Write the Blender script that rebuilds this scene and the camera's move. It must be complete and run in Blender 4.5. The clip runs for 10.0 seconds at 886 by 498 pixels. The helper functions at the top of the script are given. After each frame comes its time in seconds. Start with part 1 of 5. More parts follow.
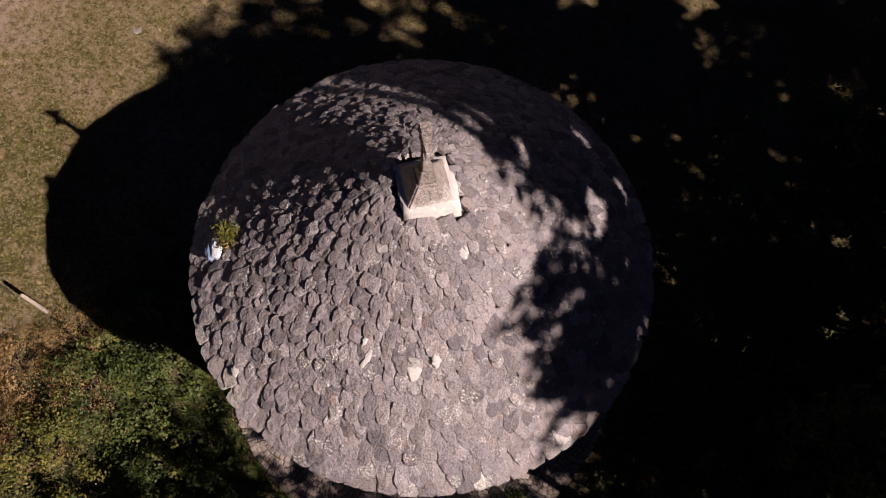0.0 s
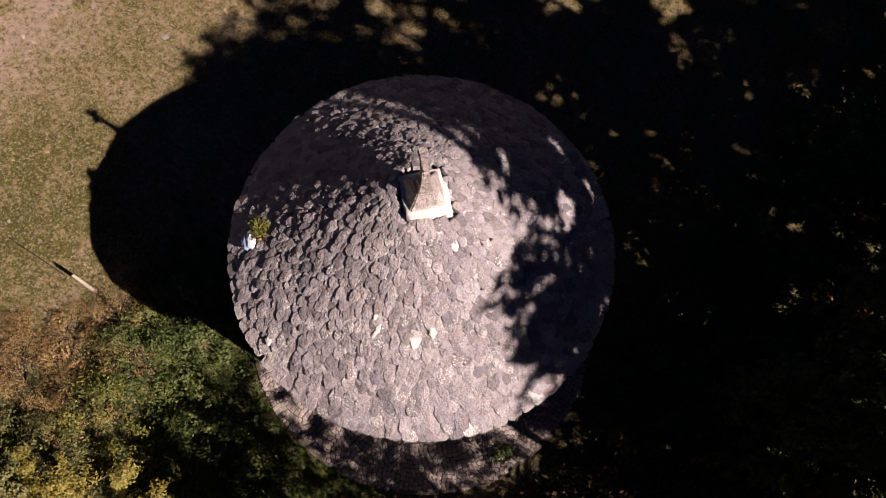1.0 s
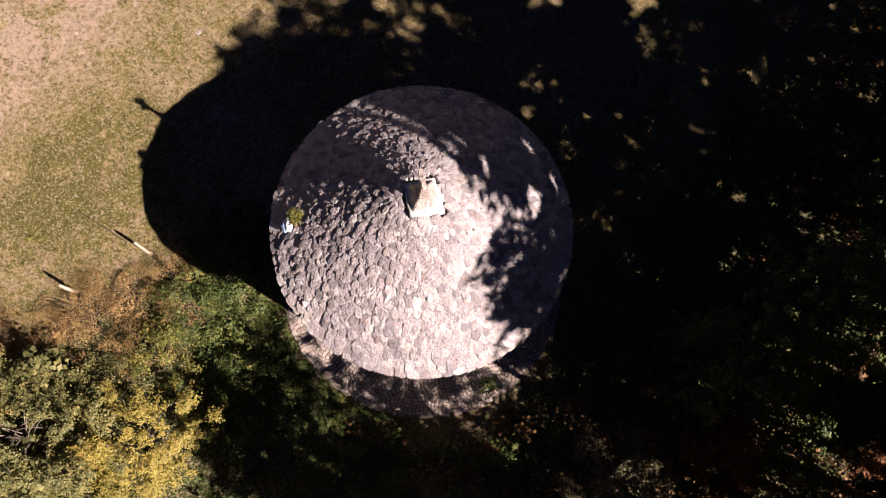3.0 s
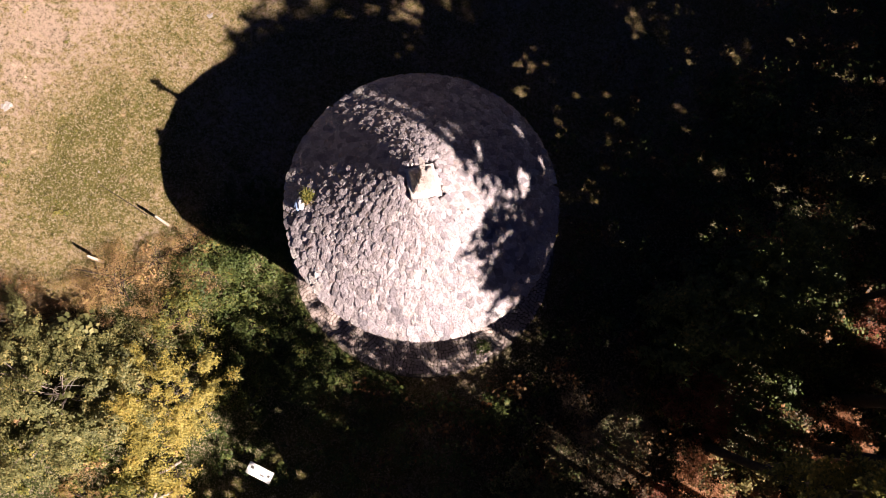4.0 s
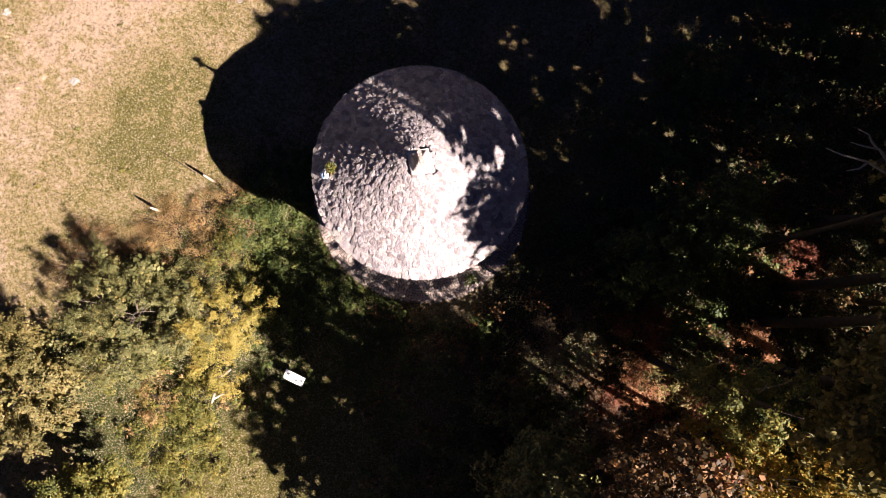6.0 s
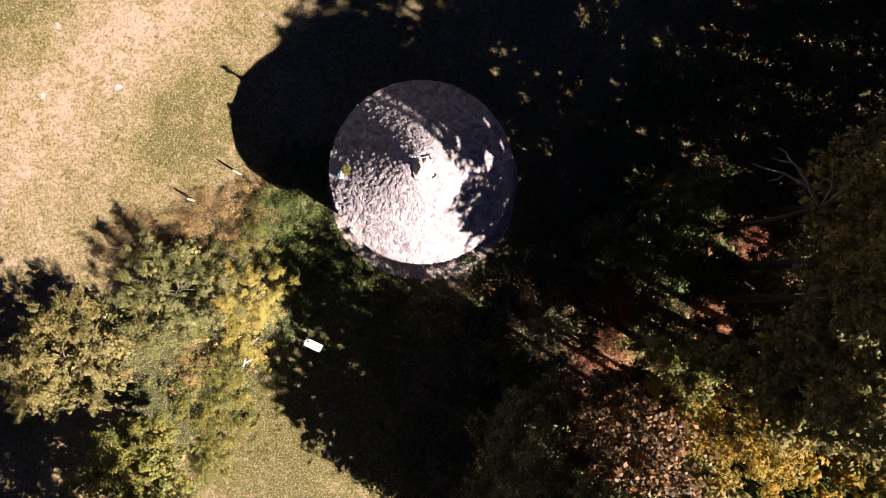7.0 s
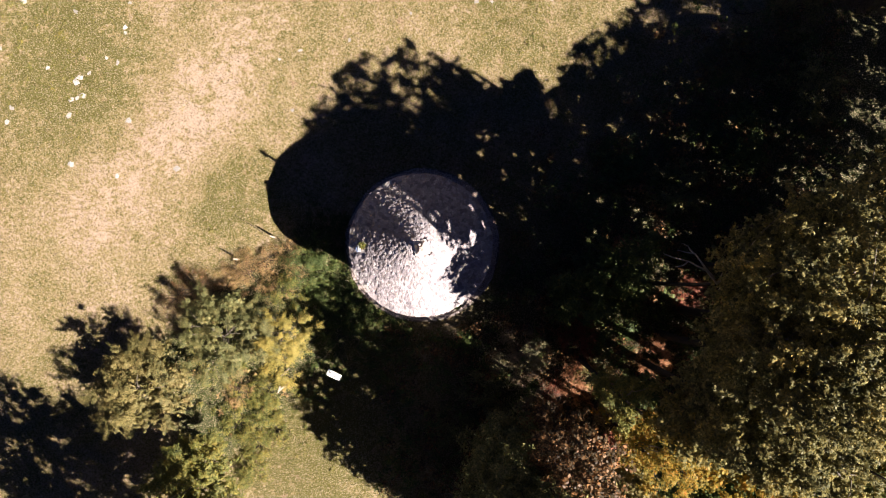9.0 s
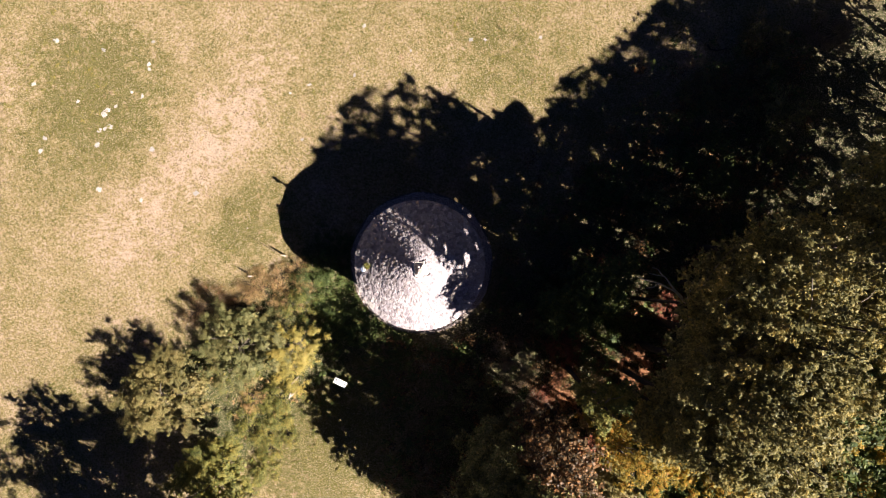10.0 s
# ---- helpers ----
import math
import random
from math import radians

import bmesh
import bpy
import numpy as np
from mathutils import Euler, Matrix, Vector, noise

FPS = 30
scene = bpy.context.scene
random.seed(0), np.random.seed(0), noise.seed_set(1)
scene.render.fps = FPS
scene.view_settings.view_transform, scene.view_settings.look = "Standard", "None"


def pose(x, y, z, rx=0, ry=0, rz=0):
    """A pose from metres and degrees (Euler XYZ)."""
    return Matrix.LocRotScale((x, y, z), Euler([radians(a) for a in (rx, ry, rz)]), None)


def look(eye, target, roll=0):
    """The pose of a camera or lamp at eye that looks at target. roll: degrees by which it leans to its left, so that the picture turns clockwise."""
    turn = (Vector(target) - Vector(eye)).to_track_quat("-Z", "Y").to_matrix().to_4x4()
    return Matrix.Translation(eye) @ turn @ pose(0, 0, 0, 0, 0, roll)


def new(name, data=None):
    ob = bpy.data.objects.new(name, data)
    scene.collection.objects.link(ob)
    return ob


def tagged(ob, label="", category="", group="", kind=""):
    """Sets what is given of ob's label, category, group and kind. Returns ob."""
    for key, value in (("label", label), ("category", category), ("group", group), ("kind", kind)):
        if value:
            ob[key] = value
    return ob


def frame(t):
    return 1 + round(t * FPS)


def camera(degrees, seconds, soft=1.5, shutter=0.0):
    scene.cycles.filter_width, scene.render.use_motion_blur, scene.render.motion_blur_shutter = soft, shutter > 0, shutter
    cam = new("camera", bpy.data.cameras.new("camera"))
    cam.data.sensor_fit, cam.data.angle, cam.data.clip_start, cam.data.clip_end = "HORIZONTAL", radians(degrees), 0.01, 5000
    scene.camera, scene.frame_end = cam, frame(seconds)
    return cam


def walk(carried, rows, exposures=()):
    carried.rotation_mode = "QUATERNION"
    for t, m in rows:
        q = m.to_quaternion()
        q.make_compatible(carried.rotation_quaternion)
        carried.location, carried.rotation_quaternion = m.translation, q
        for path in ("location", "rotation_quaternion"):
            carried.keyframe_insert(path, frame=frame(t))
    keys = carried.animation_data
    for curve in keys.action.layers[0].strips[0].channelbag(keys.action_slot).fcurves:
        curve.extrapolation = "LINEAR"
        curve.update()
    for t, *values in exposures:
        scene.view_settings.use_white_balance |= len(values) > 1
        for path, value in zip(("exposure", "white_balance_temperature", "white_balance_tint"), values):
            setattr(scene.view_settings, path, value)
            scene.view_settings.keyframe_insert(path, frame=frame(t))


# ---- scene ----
cam = camera(63.6, 10.0, soft=0.45)
METRES, EYE, TILT, LEAN, TURN = 29.437, 15.814, -68.763, -1.066, 0.0
X0, Y0 = 0.118, -3.927
ROWS = [
    (0.0, 0.0, 0.0, 0.0, 0.0, 0.0, -0.0),
    (0.5, 0.0016, -0.039, 0.0016, 0.02, -1.13, -0.01),
    (1.0, 0.0031, -0.0728, 0.0113, 0.08, -2.21, 0.0),
    (1.5, 0.0046, -0.1035, 0.022, 0.1, -3.33, 0.03),
    (2.0, 0.0056, -0.1329, 0.0327, 0.12, -4.63, 0.01),
    (2.5, 0.0068, -0.1627, 0.044, 0.14, -6.15, 0.04),
    (4.0, 0.01, -0.2466, 0.0767, 0.16, -10.91, 0.08),
    (4.5, 0.0117, -0.2731, 0.0882, 0.18, -12.57, 0.08),
    (5.0, 0.0137, -0.3099, 0.105, 0.2, -14.19, 0.11),
    (5.5, 0.0165, -0.3563, 0.1288, 0.23, -15.84, 0.13),
    (7.0, 0.0238, -0.5361, 0.2337, 0.33, -20.69, 0.22),
    (7.5, 0.0265, -0.6019, 0.2798, 0.37, -21.03, 0.24),
    (8.0, 0.0301, -0.6578, 0.3276, 0.39, -21.05, 0.26),
    (8.5, 0.0341, -0.7011, 0.3741, 0.43, -21.05, 0.29),
    (9.0, 0.0376, -0.7467, 0.4221, 0.43, -21.06, 0.33),
    (9.5, 0.0406, -0.7924, 0.4636, 0.4, -21.04, 0.34),
    (10.0, 0.0433, -0.846, 0.4986, 0.39, -21.02, 0.34),
]
EXPOSURES = [(0.0, 0.22, 6650, 26), (1.0, 0.62, 6650, 26), (2.5, 1.15, 6700, 25), (4.5, 1.55, 6700, 25), (5.5, 1.67, 6650, 24), (7.5, 1.8, 6420, 19), (9.0, 1.77, 6350, 17), (10.0, 1.75, 6350, 17)]
walk(cam, [(t, pose(X0, Y0, EYE, TILT, LEAN, TURN) @ pose(METRES * x, METRES * y, METRES * z, 90 + pitch, roll, yaw)) for t, x, y, z, yaw, pitch, roll in ROWS], EXPOSURES)

# ---- sky and sun ----
SUN_WAY = Vector((0.857, -0.515, 0.806)).normalized()  # towards the sun
world = bpy.data.worlds.new("sky")
scene.world = world
world.use_nodes = True
wn = world.node_tree.nodes
sky = wn.new("ShaderNodeTexSky")
sky.sky_type, sky.sun_disc = "NISHITA", False
sky.ozone_density, sky.dust_density = 9.0, 0.1
sky.sun_elevation = math.asin(SUN_WAY.z)
sky.sun_rotation = math.atan2(SUN_WAY.x, SUN_WAY.y)
deep = wn.new("ShaderNodeMix")
deep.data_type, deep.blend_type = "RGBA", "MULTIPLY"
deep.inputs[0].default_value = 1.0
deep.inputs[7].default_value = (0.72, 0.86, 1.3, 1)
world.node_tree.links.new(sky.outputs[0], deep.inputs[6])
world.node_tree.links.new(deep.outputs[2], wn["Background"].inputs[0])
wn["Background"].inputs[1].default_value = 0.0054
sun = new("sun", bpy.data.lights.new("sun", "SUN"))
sun.data.energy, sun.data.angle, sun.data.color = 5.0, radians(0.53), (1.0, 0.92, 0.82)
sun.matrix_world = look((40, -24, 40), Vector((40, -24, 40)) - SUN_WAY)


# ---- materials ----
class Nodes:
    """A small wrapper round a new principled material."""

    def __init__(self, name, rough=0.85, spec=0.25):
        self.mat = bpy.data.materials.new(name)
        self.mat.use_nodes = True
        self.nt = self.mat.node_tree
        self.bsdf = self.nt.nodes["Principled BSDF"]
        self.bsdf.inputs["Roughness"].default_value = rough
        self.bsdf.inputs["Specular IOR Level"].default_value = spec

    def add(self, kind, **inputs):
        node = self.nt.nodes.new(kind)
        for key, value in inputs.items():
            self.put(node.inputs[key.replace("_", " ")], value)
        return node

    def put(self, socket, value):
        if hasattr(value, "is_output"):
            self.nt.links.new(value, socket)
        else:
            socket.default_value = value

    def coords(self, shift=False):
        if not shift:
            return self.add("ShaderNodeTexCoord").outputs["Object"]
        geo = self.add("ShaderNodeNewGeometry")
        co = geo.outputs["Position"]
        rnd = self.maths("ADD", self.add("ShaderNodeObjectInfo").outputs["Random"], geo.outputs["Random Per Island"])
        mul = self.add("ShaderNodeVectorMath")
        mul.operation = "MULTIPLY_ADD"
        self.put(mul.inputs[0], self.add("ShaderNodeCombineXYZ", X=rnd, Y=rnd, Z=rnd).outputs[0])
        mul.inputs[1].default_value = (37.0, 91.0, 53.0)
        self.put(mul.inputs[2], co)
        return mul.outputs[0]

    def noise(self, co, scale, detail=4.0, rough=0.6):
        return self.add("ShaderNodeTexNoise", Vector=co, Scale=scale, Detail=detail, Roughness=rough).outputs["Fac"]

    def ramp(self, fac, stops):
        node = self.add("ShaderNodeValToRGB")
        els = node.color_ramp.elements
        while len(els) < len(stops):
            els.new(0.5)
        for el, (pos, col) in zip(els, stops):
            el.position = pos
            el.color = (*col, 1) if isinstance(col, tuple) else (col, col, col, 1)
        self.put(node.inputs[0], fac)
        return node.outputs[0]

    def mix(self, fac, a, b, blend="MIX"):
        node = self.add("ShaderNodeMix")
        node.data_type, node.blend_type = "RGBA", blend
        self.put(node.inputs[0], fac)
        for sock, v in ((node.inputs[6], a), (node.inputs[7], b)):
            self.put(sock, (*v, 1) if isinstance(v, tuple) else v)
        return node.outputs[2]

    def maths(self, op, a, b=0.0, clamp=False):
        node = self.add("ShaderNodeMath")
        node.operation, node.use_clamp = op, clamp
        self.put(node.inputs[0], a)
        self.put(node.inputs[1], b)
        return node.outputs[0]

    def bump(self, height, strength, distance):
        node = self.add("ShaderNodeBump", Height=height, Strength=strength, Distance=distance)
        self.put(self.bsdf.inputs["Normal"], node.outputs[0])

    def colour(self, value):
        self.put(self.bsdf.inputs["Base Color"], value)
        return self


def stone_material(name, dark, mid, light, lichen=0.6, spots=0.62, grain=1.0):
    """Weathered volcanic stone: a tone for each piece, grain, pale lichen spots."""
    m = Nodes(name, 0.9, 0.2)
    co = m.coords(True)
    info = m.add("ShaderNodeObjectInfo").outputs["Random"]
    isle = m.add("ShaderNodeNewGeometry").outputs["Random Per Island"]
    tone = m.maths("FRACT", m.maths("ADD", info, isle))
    base = m.ramp(tone, [(0.0, dark), (0.45, mid), (0.85, light), (1.0, mid)])
    hue = m.maths("FRACT", m.maths("MULTIPLY", tone, 7.3))
    base = m.mix(m.ramp(hue, [(0.45, 0.0), (1.0, 0.5)]), base, m.mix(0.5, base, (0.4, 0.32, 0.24)))
    big = m.noise(co, 7.0 * grain, 5.0, 0.7)
    base = m.mix(m.ramp(big, [(0.42, 0.0), (0.68, 0.4)]), base, m.mix(0.5, base, (0.1, 0.085, 0.08)))
    rust = m.ramp(m.noise(co, 2.4 * grain, 3.0), [(0.58, 0.0), (0.72, 0.45)])
    base = m.mix(rust, base, (0.4, 0.26, 0.18))
    fine = m.noise(co, 30.0 * grain, 7.0, 0.75)
    base = m.mix(m.ramp(fine, [(0.36, 0.6), (0.46, 0.0)]), base, (0.11, 0.085, 0.08))
    base = m.mix(m.ramp(fine, [(0.55, 0.0), (0.68, 0.28)]), base, (0.74, 0.65, 0.62))
    spot = m.noise(co, 34.0 * grain, 5.0, 0.7)
    patch = m.noise(co, 1.7 * grain, 2.0)
    mask = m.maths("MULTIPLY", m.ramp(spot, [(spots - 0.06, 0.0), (spots, 1.0)]), m.ramp(patch, [(0.56, 0.0), (0.62, lichen)]))
    base = m.mix(mask, base, (0.85, 0.81, 0.75))
    m.colour(base)
    relief = m.maths("ADD", m.noise(co, 9.0 * grain, 8.0, 0.62), m.maths("MULTIPLY", fine, 0.3))
    m.bump(relief, 1.0, 0.09)
    return m.mat


def leaf_material(name, stops, patches=1.2, glow=0.28):
    """Foliage: a tone for each leaf, shifted in patches over the crown; some light passes through."""
    m = Nodes(name, 0.55, 0.3)
    isle = m.add("ShaderNodeNewGeometry").outputs["Random Per Island"]
    patch = m.noise(m.coords(), patches, 3.0, 0.6)
    fac = m.maths("ADD", m.maths("MULTIPLY", isle, 0.55), m.maths("MULTIPLY", m.maths("SUBTRACT", patch, 0.32), 1.25), True)
    col = m.ramp(fac, stops)
    m.colour(col)
    thin = m.add("ShaderNodeBsdfTranslucent", Color=col)
    both = m.add("ShaderNodeMixShader", Fac=glow)
    m.nt.links.new(m.bsdf.outputs[0], both.inputs[1])
    m.nt.links.new(thin.outputs[0], both.inputs[2])
    m.nt.links.new(both.outputs[0], m.nt.nodes["Material Output"].inputs[0])
    return m.mat


def meadow_colour(m):
    """Dry and green grass in patches; brown litter under the wood. Shared by the soil and the tufts."""
    co = m.add("ShaderNodeTexCoord").outputs["Object"]
    wide = m.noise(co, 0.13, 3.0, 0.55)
    mid = m.noise(co, 0.8, 5.0, 0.7)
    spot = m.noise(co, 6.0, 4.0, 0.7)
    fac = m.maths("ADD", m.maths("MULTIPLY", wide, 0.42), m.maths("ADD", m.maths("MULTIPLY", mid, 0.56), m.maths("MULTIPLY", m.maths("SUBTRACT", m.ramp(spot, [(0.3, 0.0), (0.7, 1.0)]), 0.1), 0.4)))
    broken = m.ramp(m.noise(co, 1.9, 4.0, 0.65), [(0.38, 0.15), (0.6, 1.6)])
    for px, py, reach, shift in ((-4.2, -8.0, 4.5, -0.3), (-2.0, -6.0, 3.0, -0.3), (-7.6, -10.0, 5.5, -0.42), (-7.0, -14.0, 5.5, -0.32), (-12.0, 1.0, 3.5, -0.05), (-19.5, 8.5, 5.0, -0.17), (4.5, 13.0, 5.0, -0.15), (-20.0, 14.0, 5.0, -0.14), (-10.5, 4.0, 4.5, -0.1), (-9.3, 12.0, 3.0, 0.2), (-10.7, 9.8, 3.0, 0.22), (-11.7, 8.1, 3.0, 0.22), (-13.2, 6.0, 3.0, 0.2), (-16.5, 3.5, 4.5, 0.12), (-16.7, 14.4, 2.0, -0.12), (-18.3, 10.6, 4.6, -0.42), (-20.5, 11.5, 4.0, -0.25), (-10.0, 2.4, 3.2, -0.16), (-18.0, 1.0, 4.0, 0.05)):
        gap = m.add("ShaderNodeVectorMath")
        gap.operation = "DISTANCE"
        m.put(gap.inputs[0], co)
        gap.inputs[1].default_value = (px, py, 0.5)
        near = m.maths("SUBTRACT", 1.0, m.maths("DIVIDE", gap.outputs["Value"], reach), True)
        fac = m.maths("ADD", fac, m.maths("MULTIPLY", m.maths("MULTIPLY", near, broken), shift))
    col = m.ramp(fac, [(0.5, (0.14, 0.128, 0.03)), (0.63, (0.275, 0.216, 0.084)), (0.73, (0.385, 0.284, 0.15)), (0.85, (0.54, 0.395, 0.29))])
    bare = m.ramp(m.noise(co, 1.3, 4.0, 0.6), [(0.64, 0.0), (0.72, 0.6)])
    col = m.mix(bare, col, (0.42, 0.26, 0.18))
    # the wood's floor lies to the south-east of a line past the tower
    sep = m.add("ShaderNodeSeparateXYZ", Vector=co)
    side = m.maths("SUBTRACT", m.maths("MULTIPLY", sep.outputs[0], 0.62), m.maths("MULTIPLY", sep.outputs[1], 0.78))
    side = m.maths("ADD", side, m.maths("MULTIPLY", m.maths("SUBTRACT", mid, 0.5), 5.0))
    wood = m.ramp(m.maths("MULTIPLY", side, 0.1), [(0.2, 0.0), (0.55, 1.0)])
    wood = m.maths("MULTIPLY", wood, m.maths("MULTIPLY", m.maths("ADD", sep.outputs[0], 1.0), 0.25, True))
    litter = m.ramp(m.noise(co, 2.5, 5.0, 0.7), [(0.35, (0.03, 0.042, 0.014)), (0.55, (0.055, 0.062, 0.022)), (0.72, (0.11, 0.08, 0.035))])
    # weedy ground round the western bushes, darkened for the shaded gaps between plants
    px = m.maths("ADD", sep.outputs[0], 9.2)
    py = m.maths("ADD", sep.outputs[1], 5.6)
    along = m.maths("ABSOLUTE", m.maths("ADD", m.maths("MULTIPLY", px, 0.75), m.maths("MULTIPLY", py, 0.66)))
    across = m.maths("ABSOLUTE", m.maths("SUBTRACT", m.maths("MULTIPLY", px, 0.66), m.maths("MULTIPLY", py, 0.75)))
    far = m.maths("MAXIMUM", m.maths("DIVIDE", along, 7.6), m.maths("DIVIDE", across, 4.0))
    far = m.maths("ADD", far, m.maths("MULTIPLY", m.maths("SUBTRACT", mid, 0.5), 0.8))
    weeds = m.ramp(m.noise(co, 2.5, 5.0, 0.7), [(0.35, (0.03, 0.05, 0.012)), (0.55, (0.065, 0.085, 0.022)), (0.72, (0.15, 0.125, 0.042))])
    col = m.mix(m.ramp(far, [(0.8, 1.0), (1.0, 0.0)]), col, weeds)
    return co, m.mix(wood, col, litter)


def soil_material():
    m = Nodes("meadow", 0.95, 0.1)
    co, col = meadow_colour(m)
    fine = m.noise(co, 9.0, 7.0, 0.8)
    col = m.mix(m.ramp(fine, [(0.38, 0.9), (0.52, 0.0)]), col, (0.06, 0.055, 0.018))
    pale = m.ramp(m.noise(co, 14.0, 6.0, 0.8), [(0.5, 0.0), (0.62, 0.9)])
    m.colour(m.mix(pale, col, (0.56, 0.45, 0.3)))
    m.bump(m.maths("ADD", fine, m.noise(co, 40.0, 3.0)), 1.0, 0.12)
    return m.mat


def tuft_material():
    m = Nodes("grass_tufts", 0.7, 0.2)
    co, col = meadow_colour(m)
    isle = m.add("ShaderNodeNewGeometry").outputs["Random Per Island"]
    col = m.mix(m.ramp(isle, [(0.0, 0.4), (0.5, 0.0)]), col, (0.12, 0.14, 0.03))
    m.colour(m.mix(m.ramp(isle, [(0.6, 0.0), (1.0, 0.3)]), col, (0.5, 0.36, 0.2)))
    return m.mat


def bark_material(name, a, b):
    m = Nodes(name, 0.9, 0.15)
    co = m.coords()
    n = m.noise(co, 7.0, 6.0, 0.7)
    m.colour(m.ramp(n, [(0.3, a), (0.7, b)]))
    m.bump(n, 0.8, 0.03)
    return m.mat


def plain_material(name, a, b, scale=8.0, rough=0.7, spec=0.3, relief=0.4):
    m = Nodes(name, rough, spec)
    n = m.noise(m.coords(), scale, 5.0, 0.65)
    m.colour(m.ramp(n, [(0.35, a), (0.65, b)]))
    m.bump(n, relief, 0.01)
    return m.mat


LAUZE = stone_material("roof_slab_stone", (0.24, 0.217, 0.228), (0.397, 0.354, 0.367), (0.53, 0.472, 0.478), 0.95, 0.58)
PALE = stone_material("lichened_slab_stone", (0.52, 0.48, 0.45), (0.66, 0.61, 0.57), (0.78, 0.73, 0.69), 0.9, 0.5)
SETT = stone_material("paving_sett_stone", (0.4, 0.33, 0.3), (0.54, 0.45, 0.41), (0.66, 0.55, 0.5), 0.3, 0.66, 1.5)
WALLSTONE = stone_material("wall_stone", (0.17, 0.14, 0.13), (0.24, 0.2, 0.18), (0.3, 0.26, 0.23))
CROSSTONE = stone_material("cross_stone", (0.45, 0.385, 0.345), (0.53, 0.455, 0.41), (0.58, 0.5, 0.455), 0.9, 0.5, 1.4)
FIELDSTONE = stone_material("field_stone", (0.38, 0.35, 0.31), (0.48, 0.445, 0.4), (0.58, 0.54, 0.49), 0.6, 0.55)
MORTAR = plain_material("lime_mortar", (0.6, 0.56, 0.52), (0.77, 0.73, 0.68), 14.0, 0.95, 0.1, 0.8)
GROUT = plain_material("paving_joint_earth", (0.1, 0.085, 0.065), (0.2, 0.165, 0.13), 20.0, 0.95, 0.1, 0.8)
SOIL = soil_material()
TUFT = tuft_material()
BARK = bark_material("bark", (0.03, 0.024, 0.02), (0.085, 0.068, 0.055))
TWIG = bark_material("twig_bark", (0.12, 0.095, 0.075), (0.3, 0.25, 0.2))
DEADWOOD = bark_material("weathered_wood", (0.3, 0.24, 0.18), (0.55, 0.47, 0.38))
PANEL = plain_material("panel_white", (0.62, 0.62, 0.6), (0.78, 0.78, 0.76), 3.0, 0.35, 0.5, 0.1)
PRINT = plain_material("panel_print", (0.03, 0.035, 0.03), (0.16, 0.15, 0.13), 30.0, 0.4, 0.4, 0.1)
BAGWHITE = plain_material("bag_white", (0.7, 0.72, 0.75), (0.8, 0.82, 0.84), 6.0, 0.35, 0.5, 0.4)
BAGBLUE = plain_material("bag_blue", (0.18, 0.26, 0.42), (0.3, 0.4, 0.58), 6.0, 0.35, 0.5, 0.4)

YELLOW = leaf_material("yellow_leaves", [(0.0, (0.13, 0.125, 0.035)), (0.35, (0.27, 0.235, 0.06)), (0.7, (0.44, 0.35, 0.08)), (1.0, (0.46, 0.3, 0.085))])
GREEN = leaf_material("green_leaves", [(0.0, (0.066, 0.07, 0.022)), (0.4, (0.15, 0.157, 0.058)), (0.75, (0.285, 0.255, 0.092)), (1.0, (0.44, 0.32, 0.11))])
OLIVE = leaf_material("olive_leaves", [(0.0, (0.06, 0.064, 0.022)), (0.35, (0.16, 0.145, 0.048)), (0.7, (0.3, 0.24, 0.085)), (1.0, (0.38, 0.28, 0.12))])
FRESH = leaf_material("fresh_green_leaves", [(0.0, (0.028, 0.05, 0.011)), (0.45, (0.085, 0.12, 0.033)), (0.75, (0.165, 0.192, 0.052)), (1.0, (0.33, 0.24, 0.06))], 1.4)
BRAMBLE = leaf_material("rusty_bramble", [(0.0, (0.1, 0.045, 0.03)), (0.3, (0.24, 0.14, 0.06)), (0.6, (0.48, 0.31, 0.14)), (0.8, (0.44, 0.33, 0.11)), (1.0, (0.26, 0.25, 0.07))], 2.4)
ORANGE = leaf_material("orange_leaves", [(0.0, (0.16, 0.07, 0.035)), (0.4, (0.42, 0.19, 0.09)), (0.75, (0.58, 0.3, 0.15)), (1.0, (0.5, 0.34, 0.16))])
RED = leaf_material("red_leaves", [(0.0, (0.11, 0.035, 0.024)), (0.5, (0.31, 0.105, 0.058)), (1.0, (0.44, 0.2, 0.1))])
OAK = leaf_material("oak_leaves", [(0.0, (0.06, 0.068, 0.03)), (0.4, (0.2, 0.185, 0.07)), (0.75, (0.4, 0.33, 0.115)), (1.0, (0.6, 0.42, 0.1))], 0.6, 0.42)
GOLD = leaf_material("golden_leaves", [(0.0, (0.07, 0.075, 0.02)), (0.25, (0.17, 0.16, 0.035)), (0.5, (0.38, 0.28, 0.045)), (0.75, (0.5, 0.3, 0.045)), (1.0, (0.6, 0.2, 0.045))], 1.5, 0.4)
LIME = leaf_material("lime_leaves", [(0.0, (0.06, 0.075, 0.02)), (0.4, (0.15, 0.16, 0.04)), (0.75, (0.31, 0.265, 0.06)), (1.0, (0.44, 0.31, 0.075))], 1.2, 0.3)
RUSSET = leaf_material("russet_leaves", [(0.0, (0.035, 0.032, 0.015)), (0.4, (0.085, 0.058, 0.03)), (0.7, (0.26, 0.14, 0.055)), (1.0, (0.5, 0.22, 0.08))], 1.7)
BROWN = leaf_material("brown_leaves", [(0.0, (0.09, 0.065, 0.04)), (0.5, (0.22, 0.155, 0.1)), (1.0, (0.34, 0.27, 0.12))])


